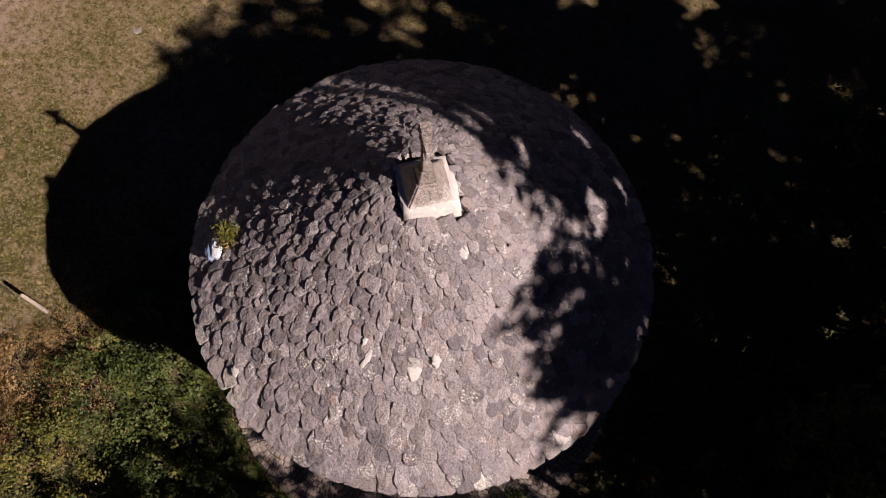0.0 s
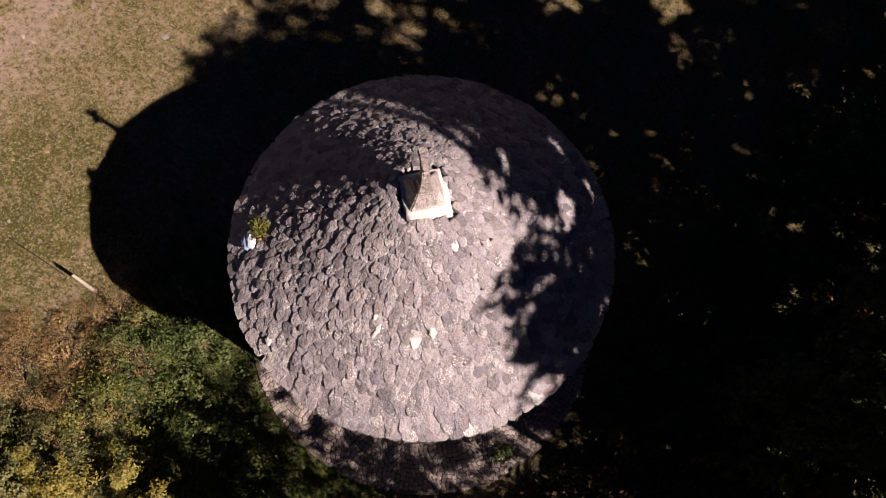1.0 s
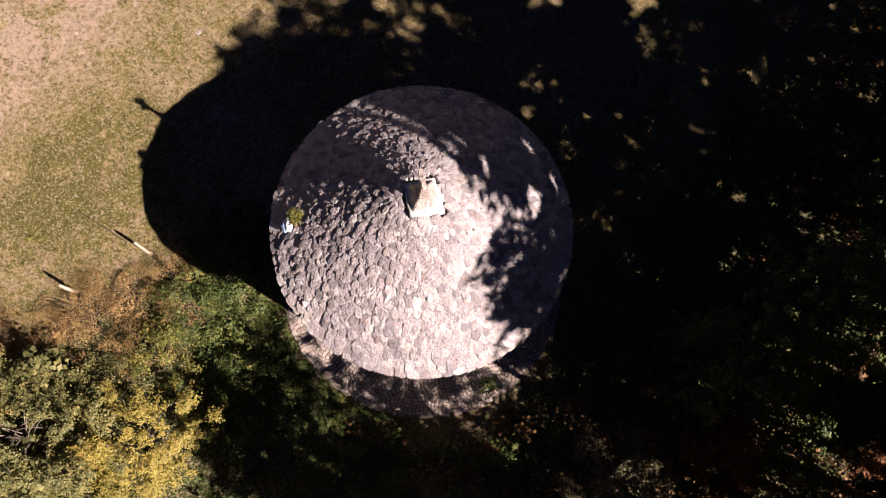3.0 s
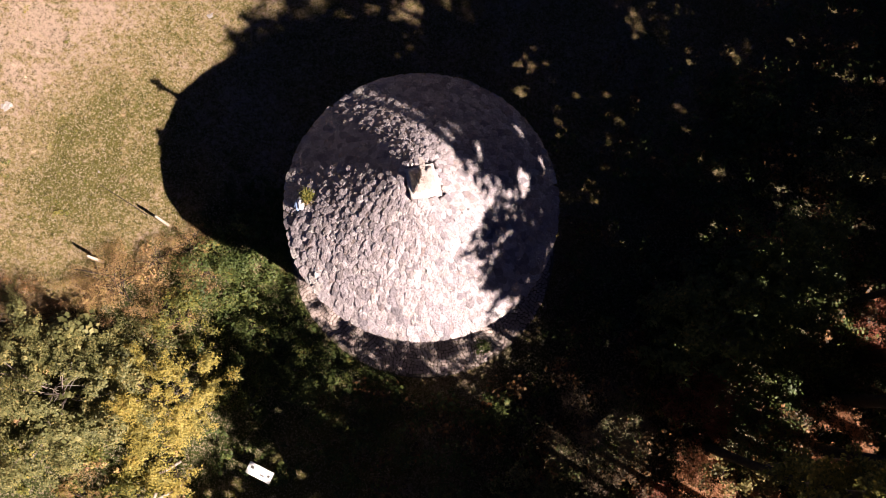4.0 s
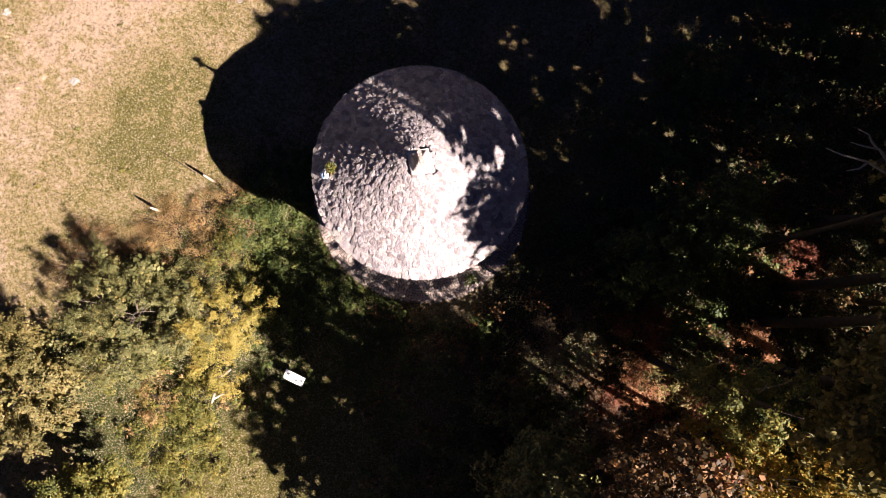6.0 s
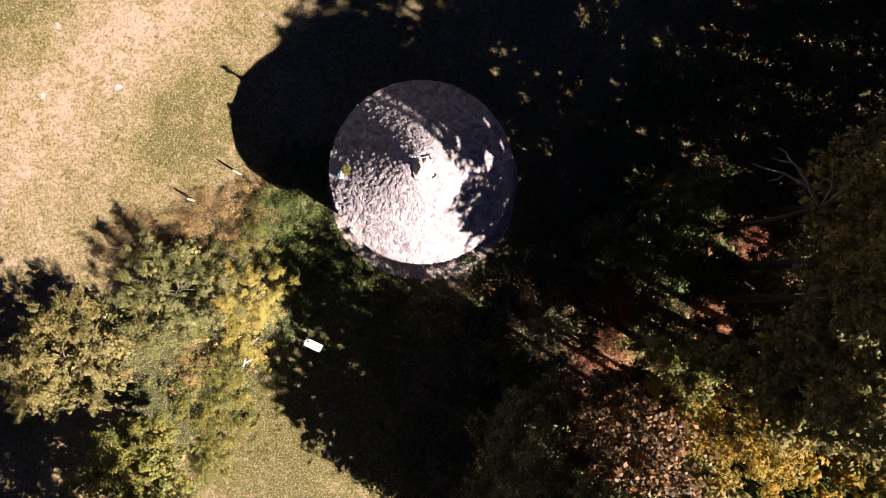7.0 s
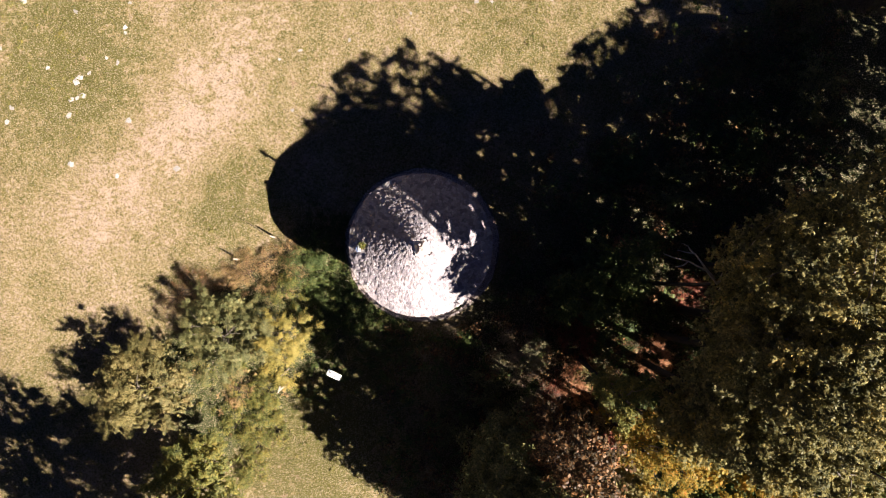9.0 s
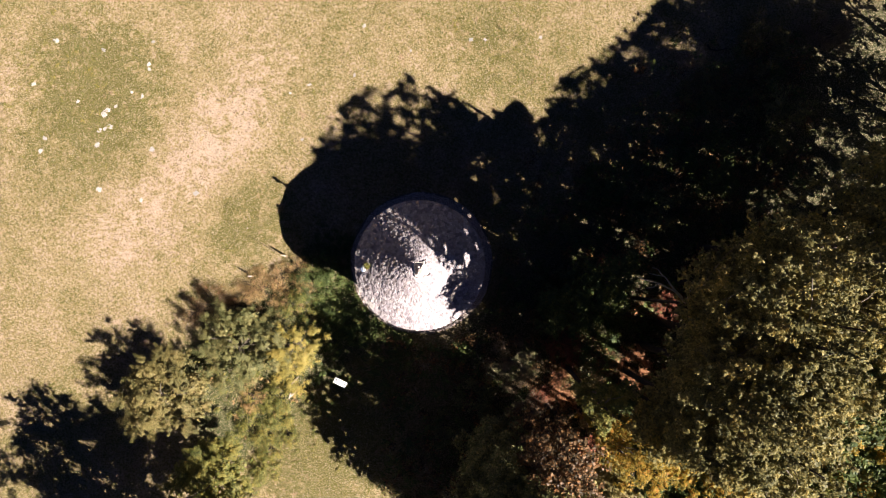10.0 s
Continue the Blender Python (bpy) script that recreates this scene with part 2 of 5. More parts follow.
# ---- building helpers ----
def gz(x, y):
    """Height of the ground: a gentle slope that levels off far away."""
    r = np.hypot(x, y)
    k = 45.0 * np.tanh(r / 45.0) / np.maximum(r, 1e-6)
    return (-0.054 * x + 0.096 * y) * k


def mesh_from(name, verts, faces, mats, indices=None, smooth=False):
    """A mesh from arrays of points and of equal-sided or mixed faces."""
    me = bpy.data.meshes.new(name)
    if isinstance(faces, np.ndarray):
        n, k = faces.shape
        me.vertices.add(len(verts))
        me.vertices.foreach_set("co", np.asarray(verts, np.float32).ravel())
        me.loops.add(n * k)
        me.loops.foreach_set("vertex_index", faces.astype(np.int32).ravel())
        me.polygons.add(n)
        me.polygons.foreach_set("loop_start", np.arange(0, n * k, k, dtype=np.int32))
        me.update(calc_edges=True)
    else:
        me.from_pydata([tuple(v) for v in verts], [], faces)
    for m in mats if isinstance(mats, (list, tuple)) else [mats]:
        me.materials.append(m)
    if indices is not None:
        me.polygons.foreach_set("material_index", np.asarray(indices, np.int32))
    if smooth:
        me.polygons.foreach_set("use_smooth", [True] * len(me.polygons))
    me.update()
    return me


def thing(name, x, y, z, label, category, group="", kind=""):
    """An empty at a thing's base, which carries its parts."""
    ob = new(name)
    ob.empty_display_size = 0.2
    ob.location = (x, y, z)
    return tagged(ob, label, category, group, kind)


def part(name, data, parent, label=""):
    """One mesh object, in its parent's own coordinates."""
    ob = new(name, data)
    ob.parent = parent
    return tagged(ob, label) if label else ob


def from_bm(name, bm, mat, smooth=False):
    me = bpy.data.meshes.new(name)
    bm.to_mesh(me)
    bm.free()
    me.materials.append(mat)
    if smooth:
        me.polygons.foreach_set("use_smooth", [True] * len(me.polygons))
    return me


def tube(points, radii, sides=7, lump=0.0, rng=None):
    """Points and faces of a tapered, bent round bar."""
    pts = [Vector(q) for q in points]
    verts, faces = [], []
    for i, q in enumerate(pts):
        d = (pts[min(i + 1, len(pts) - 1)] - pts[max(i - 1, 0)]).normalized()
        a = d.cross(Vector((0.31, 0.92, 0.24))).normalized()
        b = d.cross(a)
        for k in range(sides):
            t = 2 * math.pi * k / sides
            r = radii[i] * (1 + (rng.uniform(-lump, lump) if rng else 0))
            verts.append(q + a * (r * math.cos(t)) + b * (r * math.sin(t)))
    for i in range(len(pts) - 1):
        for k in range(sides):
            k2 = (k + 1) % sides
            faces.append((i * sides + k, i * sides + k2, (i + 1) * sides + k2, (i + 1) * sides + k))
    faces.append(tuple(range(sides))[::-1])
    faces.append(tuple((len(pts) - 1) * sides + k for k in range(sides)))
    return verts, faces


def bar(name, points, radii, mat, sides=7, lump=0.0, rng=None):
    return mesh_from(name, *tube(points, radii, sides, lump, rng), mat, smooth=True)


def leaves(name, centres, normals, size, mat, rng, slim=0.55):
    """Many small leaves: four-cornered, folded along the midrib."""
    n = len(centres)
    nrm = normals / np.maximum(np.linalg.norm(normals, axis=1, keepdims=True), 1e-6)
    t = np.cross(nrm, rng.normal(size=(n, 3)))
    t /= np.maximum(np.linalg.norm(t, axis=1, keepdims=True), 1e-6)
    b = np.cross(nrm, t)
    ln = (size * rng.uniform(0.65, 1.3, n))[:, None] * 0.5
    fold = nrm * ln * 0.25
    v = np.stack([centres + t * ln, centres + b * ln * slim + fold, centres - t * ln, centres - b * ln * slim + fold], 1)
    return mesh_from(name, v.reshape(-1, 3), np.arange(4 * n).reshape(n, 4), mat)


def clump_points(rng, hubs, radii, per, flat=0.75, twigs=14, tight=0.13, ways=None):
    """Leaf places, facings and clump numbers round hubs: along short twigs that spread from each hub, or in sprays along ways."""
    pts, nrm, own = [], [], []
    for i, (h, r) in enumerate(zip(hubs, radii)):
        n = int(per * r * r * rng.uniform(0.75, 1.25))
        d = rng.normal(size=(twigs, 3))
        d[:, 2] = d[:, 2] * flat + 0.25
        d /= np.linalg.norm(d, axis=1, keepdims=True)
        if ways is not None:
            d = d * 0.62 + ways[i] * (0.75 * np.abs(d @ ways[i]) + 0.35)[:, None]
        d *= rng.uniform(0.6, 1.2, (twigs, 1))
        w = rng.integers(0, twigs, n)
        along = np.sqrt(rng.uniform(0.05, 1.0, n))[:, None]
        q = d[w] * along * r + rng.normal(size=(n, 3)) * r * tight
        pts.append(h + q)
        nrm.append(q / r * 0.95 + rng.normal(size=(n, 3)) * 0.45 + np.array([0.0, 0.0, 0.65]))
        own.append(np.full(n, i))
    return np.concatenate(pts), np.concatenate(nrm), np.concatenate(own)


# Sunlight wanted on level ground along the sun's rays; crown leaves in its way are cut out:
# open land past the wood's edge with the lit roof, and sun spots in the shade (x, y, radius).
SUNLIT_NORTH = [(-7.6, 7.5), (-6.7, 9.0), (-5.8, 10.6), (-4.5, 11.4), (-3.0, 11.2), (-1.9, 12.3), (-0.9, 11.2), (1.0, 10.8), (2.1, 9.9), (3.5, 9.1), (4.7, 10.3), (5.8, 10.0), (6.5, 9.2), (7.2, 9.3), (7.4, 11.4), (9.6, 12.7), (10.8, 13.4), (12.0, 14.5), (13.8, 16.6), (14.0, 40.0), (-60.0, 40.0), (-60.0, 7.5)]
SUNLIT_WEST = [(-60.0, 7.5), (-7.6, 7.5), (-7.75, 6.5), (-7.55, 5.8), (-7.0, 5.4), (-7.0, 4.9), (-6.4, 4.5), (-6.1, 4.1), (-5.8, 3.4), (-6.6, 3.3), (-6.6, 3.0), (-6.0, 2.7), (-6.1, 2.0), (-5.7, 1.2), (-4.6, 0.9), (-4.4, 0.6), (-4.8, 0.2), (-4.7, -0.9), (-4.5, -1.3), (-5.8, -1.5), (-7.2, -2.5), (-7.6, -3.6), (-7.6, -4.6), (-7.45, -5.2), (-6.8, -6.6), (-7.2, -8.2), (-6.9, -9.8), (-6.4, -11.2), (-5.2, -11.5), (-4.6, -12.4), (-4.9, -13.1), (-3.7, -14.1), (-2.9, -15.2), (-3.0, -60.0), (-60.0, -60.0)]
SUN_SPOTS = [(-6.25, 5.45, 0.17), (-3.8, 5.6, 0.26), (-4.3, 4.43, 0.34), (-3.05, 4.7, 0.17), (-1.0, 4.6, 0.24), (2.5, 3.3, 0.24), (3.1, 2.8, 0.22), (-4.0, 1.0, 0.25), (2.8, 5.3, 0.22), (5.2, 2.7, 0.2), (10.2, 2.0, 0.3), (10.1, 0.1, 0.3), (9.1, 6.8, 0.42), (15.2, 6.1, 0.3), (14.1, 8.7, 0.45), (18.1, 7.1, 0.45), (20.1, 6.7, 0.4), (22.0, 3.7, 0.4)]
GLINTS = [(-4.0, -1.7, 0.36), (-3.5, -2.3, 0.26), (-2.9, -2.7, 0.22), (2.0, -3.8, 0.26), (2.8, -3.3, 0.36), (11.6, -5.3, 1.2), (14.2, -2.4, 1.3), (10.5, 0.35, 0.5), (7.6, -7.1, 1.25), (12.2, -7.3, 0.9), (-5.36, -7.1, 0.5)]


# dappled stretches, cut through the canopy by a wave pattern: bounds, the share of cover west and east, and how fine
# the pattern is
DAPPLES = [(-1.0, 9.0, -11.0, -5.0, 1.05, 0.95, 2.3), (-4.6, -1.8, -4.8, -1.6, 0.1, 0.2, 2.7), (-1.8, 1.0, -5.0, -3.2, 0.35, 0.4, 2.7), (1.0, 3.6, -4.6, -2.2, 0.15, 0.1, 2.7), (-7.6, -2.0, -6.5, -3.0, 0.6, 1.05, 1.1), (-7.4, -1.8, -16.0, -6.5, 0.3, 0.9, 0.75), (-2.2, 6.5, 4.2, 7.6, 0.75, 0.8, 0.9), (1.5, 6.5, 1.2, 4.2, 0.75, 0.75, 0.9), (2.4, 5.0, -6.2, -3.9, 0.75, 0.7, 1.6), (4.2, 8.5, -11.0, -4.5, 0.9, 0.8, 1.5), (8.5, 17.0, -11.0, -4.0, 0.6, 0.45, 1.4), (7.0, 17.0, -4.0, 1.5, 0.95, 0.8, 1.3), (13.0, 24.0, 2.0, 9.5, 0.65, 0.65, 0.8)]


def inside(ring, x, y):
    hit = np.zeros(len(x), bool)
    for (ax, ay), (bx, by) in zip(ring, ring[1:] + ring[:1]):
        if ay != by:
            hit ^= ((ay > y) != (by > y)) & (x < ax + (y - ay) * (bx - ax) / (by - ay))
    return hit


def blocks_sun(points, jitter):
    """Which places of the canopy to cut, so that sunlight lands where wanted on the ground, the roof or the paving."""
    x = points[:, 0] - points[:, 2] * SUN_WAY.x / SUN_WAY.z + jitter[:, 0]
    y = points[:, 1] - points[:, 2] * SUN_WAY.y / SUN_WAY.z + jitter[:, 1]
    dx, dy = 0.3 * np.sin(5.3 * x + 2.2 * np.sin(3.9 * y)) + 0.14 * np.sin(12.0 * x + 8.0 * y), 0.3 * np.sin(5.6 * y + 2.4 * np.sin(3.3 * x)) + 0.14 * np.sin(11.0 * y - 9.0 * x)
    hit = inside(SUNLIT_NORTH, x + dx, y + dy) | inside(SUNLIT_WEST, x + dx, y + dy)
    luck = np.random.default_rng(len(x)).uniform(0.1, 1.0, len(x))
    for gx, gy, r in SUN_SPOTS + GLINTS:
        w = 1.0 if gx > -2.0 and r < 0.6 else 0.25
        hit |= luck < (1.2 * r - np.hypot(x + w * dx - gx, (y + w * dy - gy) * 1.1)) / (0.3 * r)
    for x0, x1, y0, y1, west, east, fine in DAPPLES:
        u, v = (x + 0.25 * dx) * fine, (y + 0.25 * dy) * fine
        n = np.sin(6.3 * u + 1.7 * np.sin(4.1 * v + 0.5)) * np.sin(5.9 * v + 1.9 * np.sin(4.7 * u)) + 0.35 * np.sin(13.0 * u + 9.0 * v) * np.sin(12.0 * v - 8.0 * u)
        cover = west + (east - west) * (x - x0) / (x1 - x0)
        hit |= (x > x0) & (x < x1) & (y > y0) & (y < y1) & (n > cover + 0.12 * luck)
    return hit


def bent(rng, a, b, sag, n=6):
    a, b = np.array(a, float), np.array(b, float)
    side = rng.normal(size=3) * 0.08 * np.linalg.norm(b - a)
    out = []
    for i in range(n):
        t = i / (n - 1)
        out.append(a + (b - a) * t + side * math.sin(math.pi * t) + np.array([0, 0, sag * math.sin(math.pi * t)]))
    return out


def tree(x, y, top, r, mat, label, seed, low=0.45, clumps=60, per=420, leaf=0.13, clump=(0.6, 1.05), group="trees of the wood", name="tree", airy=0.0, fill=0, rise=-0.05, twigs=9, tight=0.1, spray=False, cast=()):
    """A broad-leaved tree whose crown reaches the world height top: trunk, limbs, and a crown of leaf clumps."""
    rng = np.random.default_rng(seed)
    g = float(gz(x, y))
    h = top - g
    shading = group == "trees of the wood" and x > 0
    ob = thing(name, x, y, g, label, "tree", group)
    lean = rng.normal(size=2) * 0.03 * h
    zc = h * (low + 1.0) / 2
    half = h - zc
    hubs, radii = [], []
    tries = 0
    while len(hubs) < clumps and tries < clumps * 30:
        tries += 1
        d = rng.normal(size=3)
        d /= np.linalg.norm(d)
        if d[2] < -0.75:
            continue
        k = rng.uniform(0.25, 1.0) ** 0.6
        wob = 1 + 0.22 * math.sin(3 * math.atan2(d[1], d[0]) + seed) + rng.uniform(-0.12, 0.12)
        rc = rng.uniform(*clump)
        q = np.array([d[0] * r * wob, d[1] * r * wob, d[2] * half]) * k * (1 - 0.45 * rc / r)
        if airy and hubs and d[2] > -0.3 and min(math.hypot(q[0] + lean[0] - p[0], q[1] + lean[1] - p[1]) for p in hubs) < airy * rc:
            continue
        hubs.append(q + np.array([lean[0], lean[1], zc]))
        radii.append(rc)
    # inner clumps low in the crown, added to thicken its shadow
    inner, inner_r = [], []
    for i in range(fill):
        a, k = rng.uniform(0, 2 * math.pi), 0.85 * r * math.sqrt(rng.uniform(0, 1))
        inner.append(np.array([lean[0] + k * math.cos(a), lean[1] + k * math.sin(a), zc + half * rng.uniform(-0.95, rise)]))
        inner_r.append(rng.uniform(0.5, 0.9))
    # clumps added to the crown so that their shade falls on given stretches of level ground
    for x0, x1, y0, y1, n in cast:
        for i in range(n * 40):
            lx, ly, q = rng.uniform(x0, x1), rng.uniform(y0, y1), rng.uniform(zc - 0.3 * half, zc + 0.95 * half)
            hx, hy = lx + (q + g) * SUN_WAY.x / SUN_WAY.z - x, ly + (q + g) * SUN_WAY.y / SUN_WAY.z - y
            if ((hx - lean[0]) / (r * 1.15)) ** 2 + ((hy - lean[1]) / (r * 1.15)) ** 2 + ((q - zc) / half) ** 2 < 1 and n > 0:
                hubs.append(np.array([hx, hy, q]))
                radii.append(rng.uniform(*clump) * 0.9)
                n -= 1
    fork = np.array([lean[0] * 0.6, lean[1] * 0.6, h * low * 0.85])
    r0 = 0.0075 * h + 0.025
    spine = [np.array([0, 0, -0.2]), np.array([lean[0] * 0.15, lean[1] * 0.1, h * low * 0.3]), fork, np.array([lean[0], lean[1], zc]), np.array([lean[0], lean[1], h * 0.93])]
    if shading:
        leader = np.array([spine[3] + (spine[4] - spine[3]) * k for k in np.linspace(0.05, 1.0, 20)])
        spine[4] = leader[max(0, int(np.argmax(np.append(blocks_sun(leader + np.array([x, y, g]), np.zeros((20, 2))), True))) - 1)]
    part("trunk", bar("trunk", spine, [r0 * 1.35, r0, r0 * 0.8, r0 * 0.5, r0 * 0.12], BARK, 8, 0.1, rng), ob)
    order = rng.permutation(len(hubs))[: max(6, clumps // 4)]
    for i in order:
        s = fork + (np.array([lean[0], lean[1], zc]) - fork) * rng.uniform(0.0, 1.0)
        line = bent(rng, s, hubs[i], 0.15 * r)
        if shading and blocks_sun(np.array(line) + np.array([x, y, g]), np.zeros((6, 2))).sum() > 1:
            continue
        part("limb", bar("limb", line, np.linspace(r0 * 0.3, 0.008, 6), TWIG, 5), ob)
    middle = np.array([lean[0], lean[1], zc - half * 0.8])
    ways = np.array([(q - middle) / np.linalg.norm(q - middle) for q in hubs]) if spray else None
    for kind, places, sizes, many, size, slim in (("crown", hubs, radii, per, leaf, 0.55), ("inner_crown", inner, inner_r, 290, 0.175, 0.7)):
        if not places:
            continue
        pts, nrm, own = clump_points(rng, places, sizes, many, 0.75, twigs, tight, ways if kind == "crown" else None)
        # leaves that would stop the wanted sunlight are left out
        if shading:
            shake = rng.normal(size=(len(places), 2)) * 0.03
            keep = ~blocks_sun(pts + np.array([x, y, g]), shake[own])
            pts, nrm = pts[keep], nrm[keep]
        if len(pts):
            part(kind, leaves(kind, pts, nrm, size, mat, rng, slim), ob)
    return ob


def shrub(x, y, h, r, mat, label, seed, per=650, leaf=0.08, clumps=22, group="shrubs and brambles", name="shrub", stems=7, slim=0.55):
    """A low bush of leaf clumps on thin stems, rooted in the ground."""
    rng = np.random.default_rng(seed)
    ob = thing(name, x, y, float(gz(x, y)), label, "shrub", group)
    hubs, radii = [], []
    for i in range(clumps):
        a, k = rng.uniform(0, 2 * math.pi), math.sqrt(rng.uniform(0, 1))
        rc = rng.uniform(0.24, 0.42) * min(r, h * 1.3) ** 0.7
        hh = h * (1 - 0.55 * k * k) * rng.uniform(0.7, 1.0) - rc * 0.5
        hubs.append(np.array([math.cos(a) * k * r * rng.uniform(0.8, 1.1), math.sin(a) * k * r, max(hh, rc * 0.3)]))
        radii.append(rc)
    for i in range(min(stems, clumps)):
        part("stem", bar("stem", bent(rng, (rng.normal() * 0.1, rng.normal() * 0.1, -0.1), hubs[i], 0.08), np.linspace(0.03, 0.008, 6), BARK, 5), ob)
    pts, nrm, own = clump_points(rng, hubs, radii, per, 0.8)
    part("foliage", leaves("foliage", pts, nrm, leaf, mat, rng, slim), ob)
    return ob


# ---- ground ----
def build_ground():
    u = np.linspace(-1, 1, 181)
    ax = np.sinh(u * 4.2) / np.sinh(4.2) * 900.0
    gx, gy = np.meshgrid(ax, ax)
    z = gz(gx, gy) + 0.03 * np.sin(gx * 1.3 + 0.7 * gy) * np.cos(gy * 0.9 - 0.4 * gx) - 0.02
    z = np.where(np.hypot(gx, gy) < 5.2, gz(gx, gy) - 0.05, z)
    v = np.stack([gx, gy, z], -1).reshape(-1, 3)
    n = len(ax)
    i = np.arange(n * n).reshape(n, n)
    f = np.stack([i[:-1, :-1], i[:-1, 1:], i[1:, 1:], i[1:, :-1]], -1).reshape(-1, 4)
    ob = new("ground", mesh_from("ground", v, f, SOIL, smooth=True))
    tagged(ob, "meadow ground with dry and green grass beside a wood", "ground", kind="structure")


build_ground()


# ---- the tower ----
R_EAVE, Z_EAVE, RISE = 3.51, 5.54, 0.84
SLOPE = math.atan(RISE)
tower = thing("tower", 0, 0, 0, "round stone tower with a conical roof of overlapping stone slabs", "tower")


def turned(profile, n, mat, name):
    """A body of revolution from (radius, height) pairs."""
    v, f = [], []
    for r, z in profile:
        for k in range(n):
            a = 2 * math.pi * k / n
            v.append((r * math.cos(a), r * math.sin(a), z))
    for i in range(len(profile) - 1):
        for k in range(n):
            k2 = (k + 1) % n
            f.append((i * n + k, i * n + k2, (i + 1) * n + k2, (i + 1) * n + k))
    return mesh_from(name, v, f, mat)


part("wall", turned([(3.2, -0.8), (3.16, 1.0), (3.12, 5.5), (0.2, 5.5)], 72, WALLSTONE, "wall"), tower, "round wall of coursed dark stone")
roof = part("roof", turned([(0.3, 5.5), (3.34, 5.5), (3.34, 5.56), (3.3, 5.58), (0.45, 5.4 + 3.05 * RISE), (0.05, 5.3 + 3.1 * RISE)], 72, LAUZE, "roof"), tower, "conical roof of grey-brown stone slabs, stained with pale lichen")


def slab_shape(rng, eave=False):
    """A rough tongue-shaped stone slab, one unit wide and long, lower end towards -y; its top is uneven."""
    if eave:
        out = [(-0.49, 0.5), (-0.52, 0.1), (-0.51, -0.3), (-0.44, -0.46), (-0.2, -0.52), (0.2, -0.52), (0.45, -0.45), (0.52, -0.3), (0.52, 0.1), (0.48, 0.5)]
    else:
        out = [(-0.46, 0.5), (-0.54, 0.14), (-0.52, -0.12), (-0.4, -0.36), (-0.16, -0.53), (0.14, -0.54), (0.38, -0.38), (0.52, -0.12), (0.54, 0.14), (0.47, 0.5)]
    k = 0.03 if eave else 0.065
    out = [(a + rng.uniform(-k, k), b + rng.uniform(-k, k)) for a, b in out]
    n = len(out)
    v = [(a, b, -1.0) for a, b in out]
    v += [(a, b, rng.uniform(0.1, 0.35)) for a, b in out]
    v += [(a * 0.92, b * 0.92, rng.uniform(0.32, 0.6)) for a, b in out]
    v.append((rng.uniform(-0.15, 0.15), rng.uniform(-0.15, 0.15), rng.uniform(0.45, 0.8)))
    f = []
    for k in range(n):
        j = (k + 1) % n
        f.append((j, k, n + k, n + j)[::-1])
        f.append((n + k, n + j, 2 * n + j, 2 * n + k))
        f.append((2 * n + k, 2 * n + j, 3 * n))
    return np.array(v), f


SLABS = [slab_shape(np.random.default_rng(50 + i), i >= 14) for i in range(20)]
SLAB_MESHES = {}
# pale slabs: azimuth in degrees and distance from the axis
PALE_AT = [(-109.6, 2.03), (-92.2, 2.07), (-84.6, 1.96), (168.4, 3.32), (-143.9, 3.36), (-138.2, 3.33), (128.3, 3.35), (121.5, 3.33), (-53.5, 3.38), (158.0, 3.3), (10.0, 3.3)]


def slab_pose(rng, az, r, w, ln, th):
    """A slab laid on the cone: its lower end lifted over the course below."""
    z = Z_EAVE + (R_EAVE - r) * RISE
    out = Vector((math.cos(az), math.sin(az), 0))
    up = Vector((-out.x * math.cos(SLOPE), -out.y * math.cos(SLOPE), math.sin(SLOPE)))
    side = up.cross(Vector((out.x * math.sin(SLOPE), out.y * math.sin(SLOPE), math.cos(SLOPE))))
    nrm = side.cross(up)
    m = Matrix((side, up, nrm)).transposed().to_4x4()
    m.translation = Vector((out.x * r, out.y * r, z)) + nrm * rng.uniform(-0.014, 0.024)
    turn = pose(0, 0, 0, -7.0 + rng.uniform(-2.6, 2.6), rng.uniform(-5, 5), rng.uniform(-10, 10))
    return m @ turn @ Matrix.Diagonal((w, ln, th, 1))


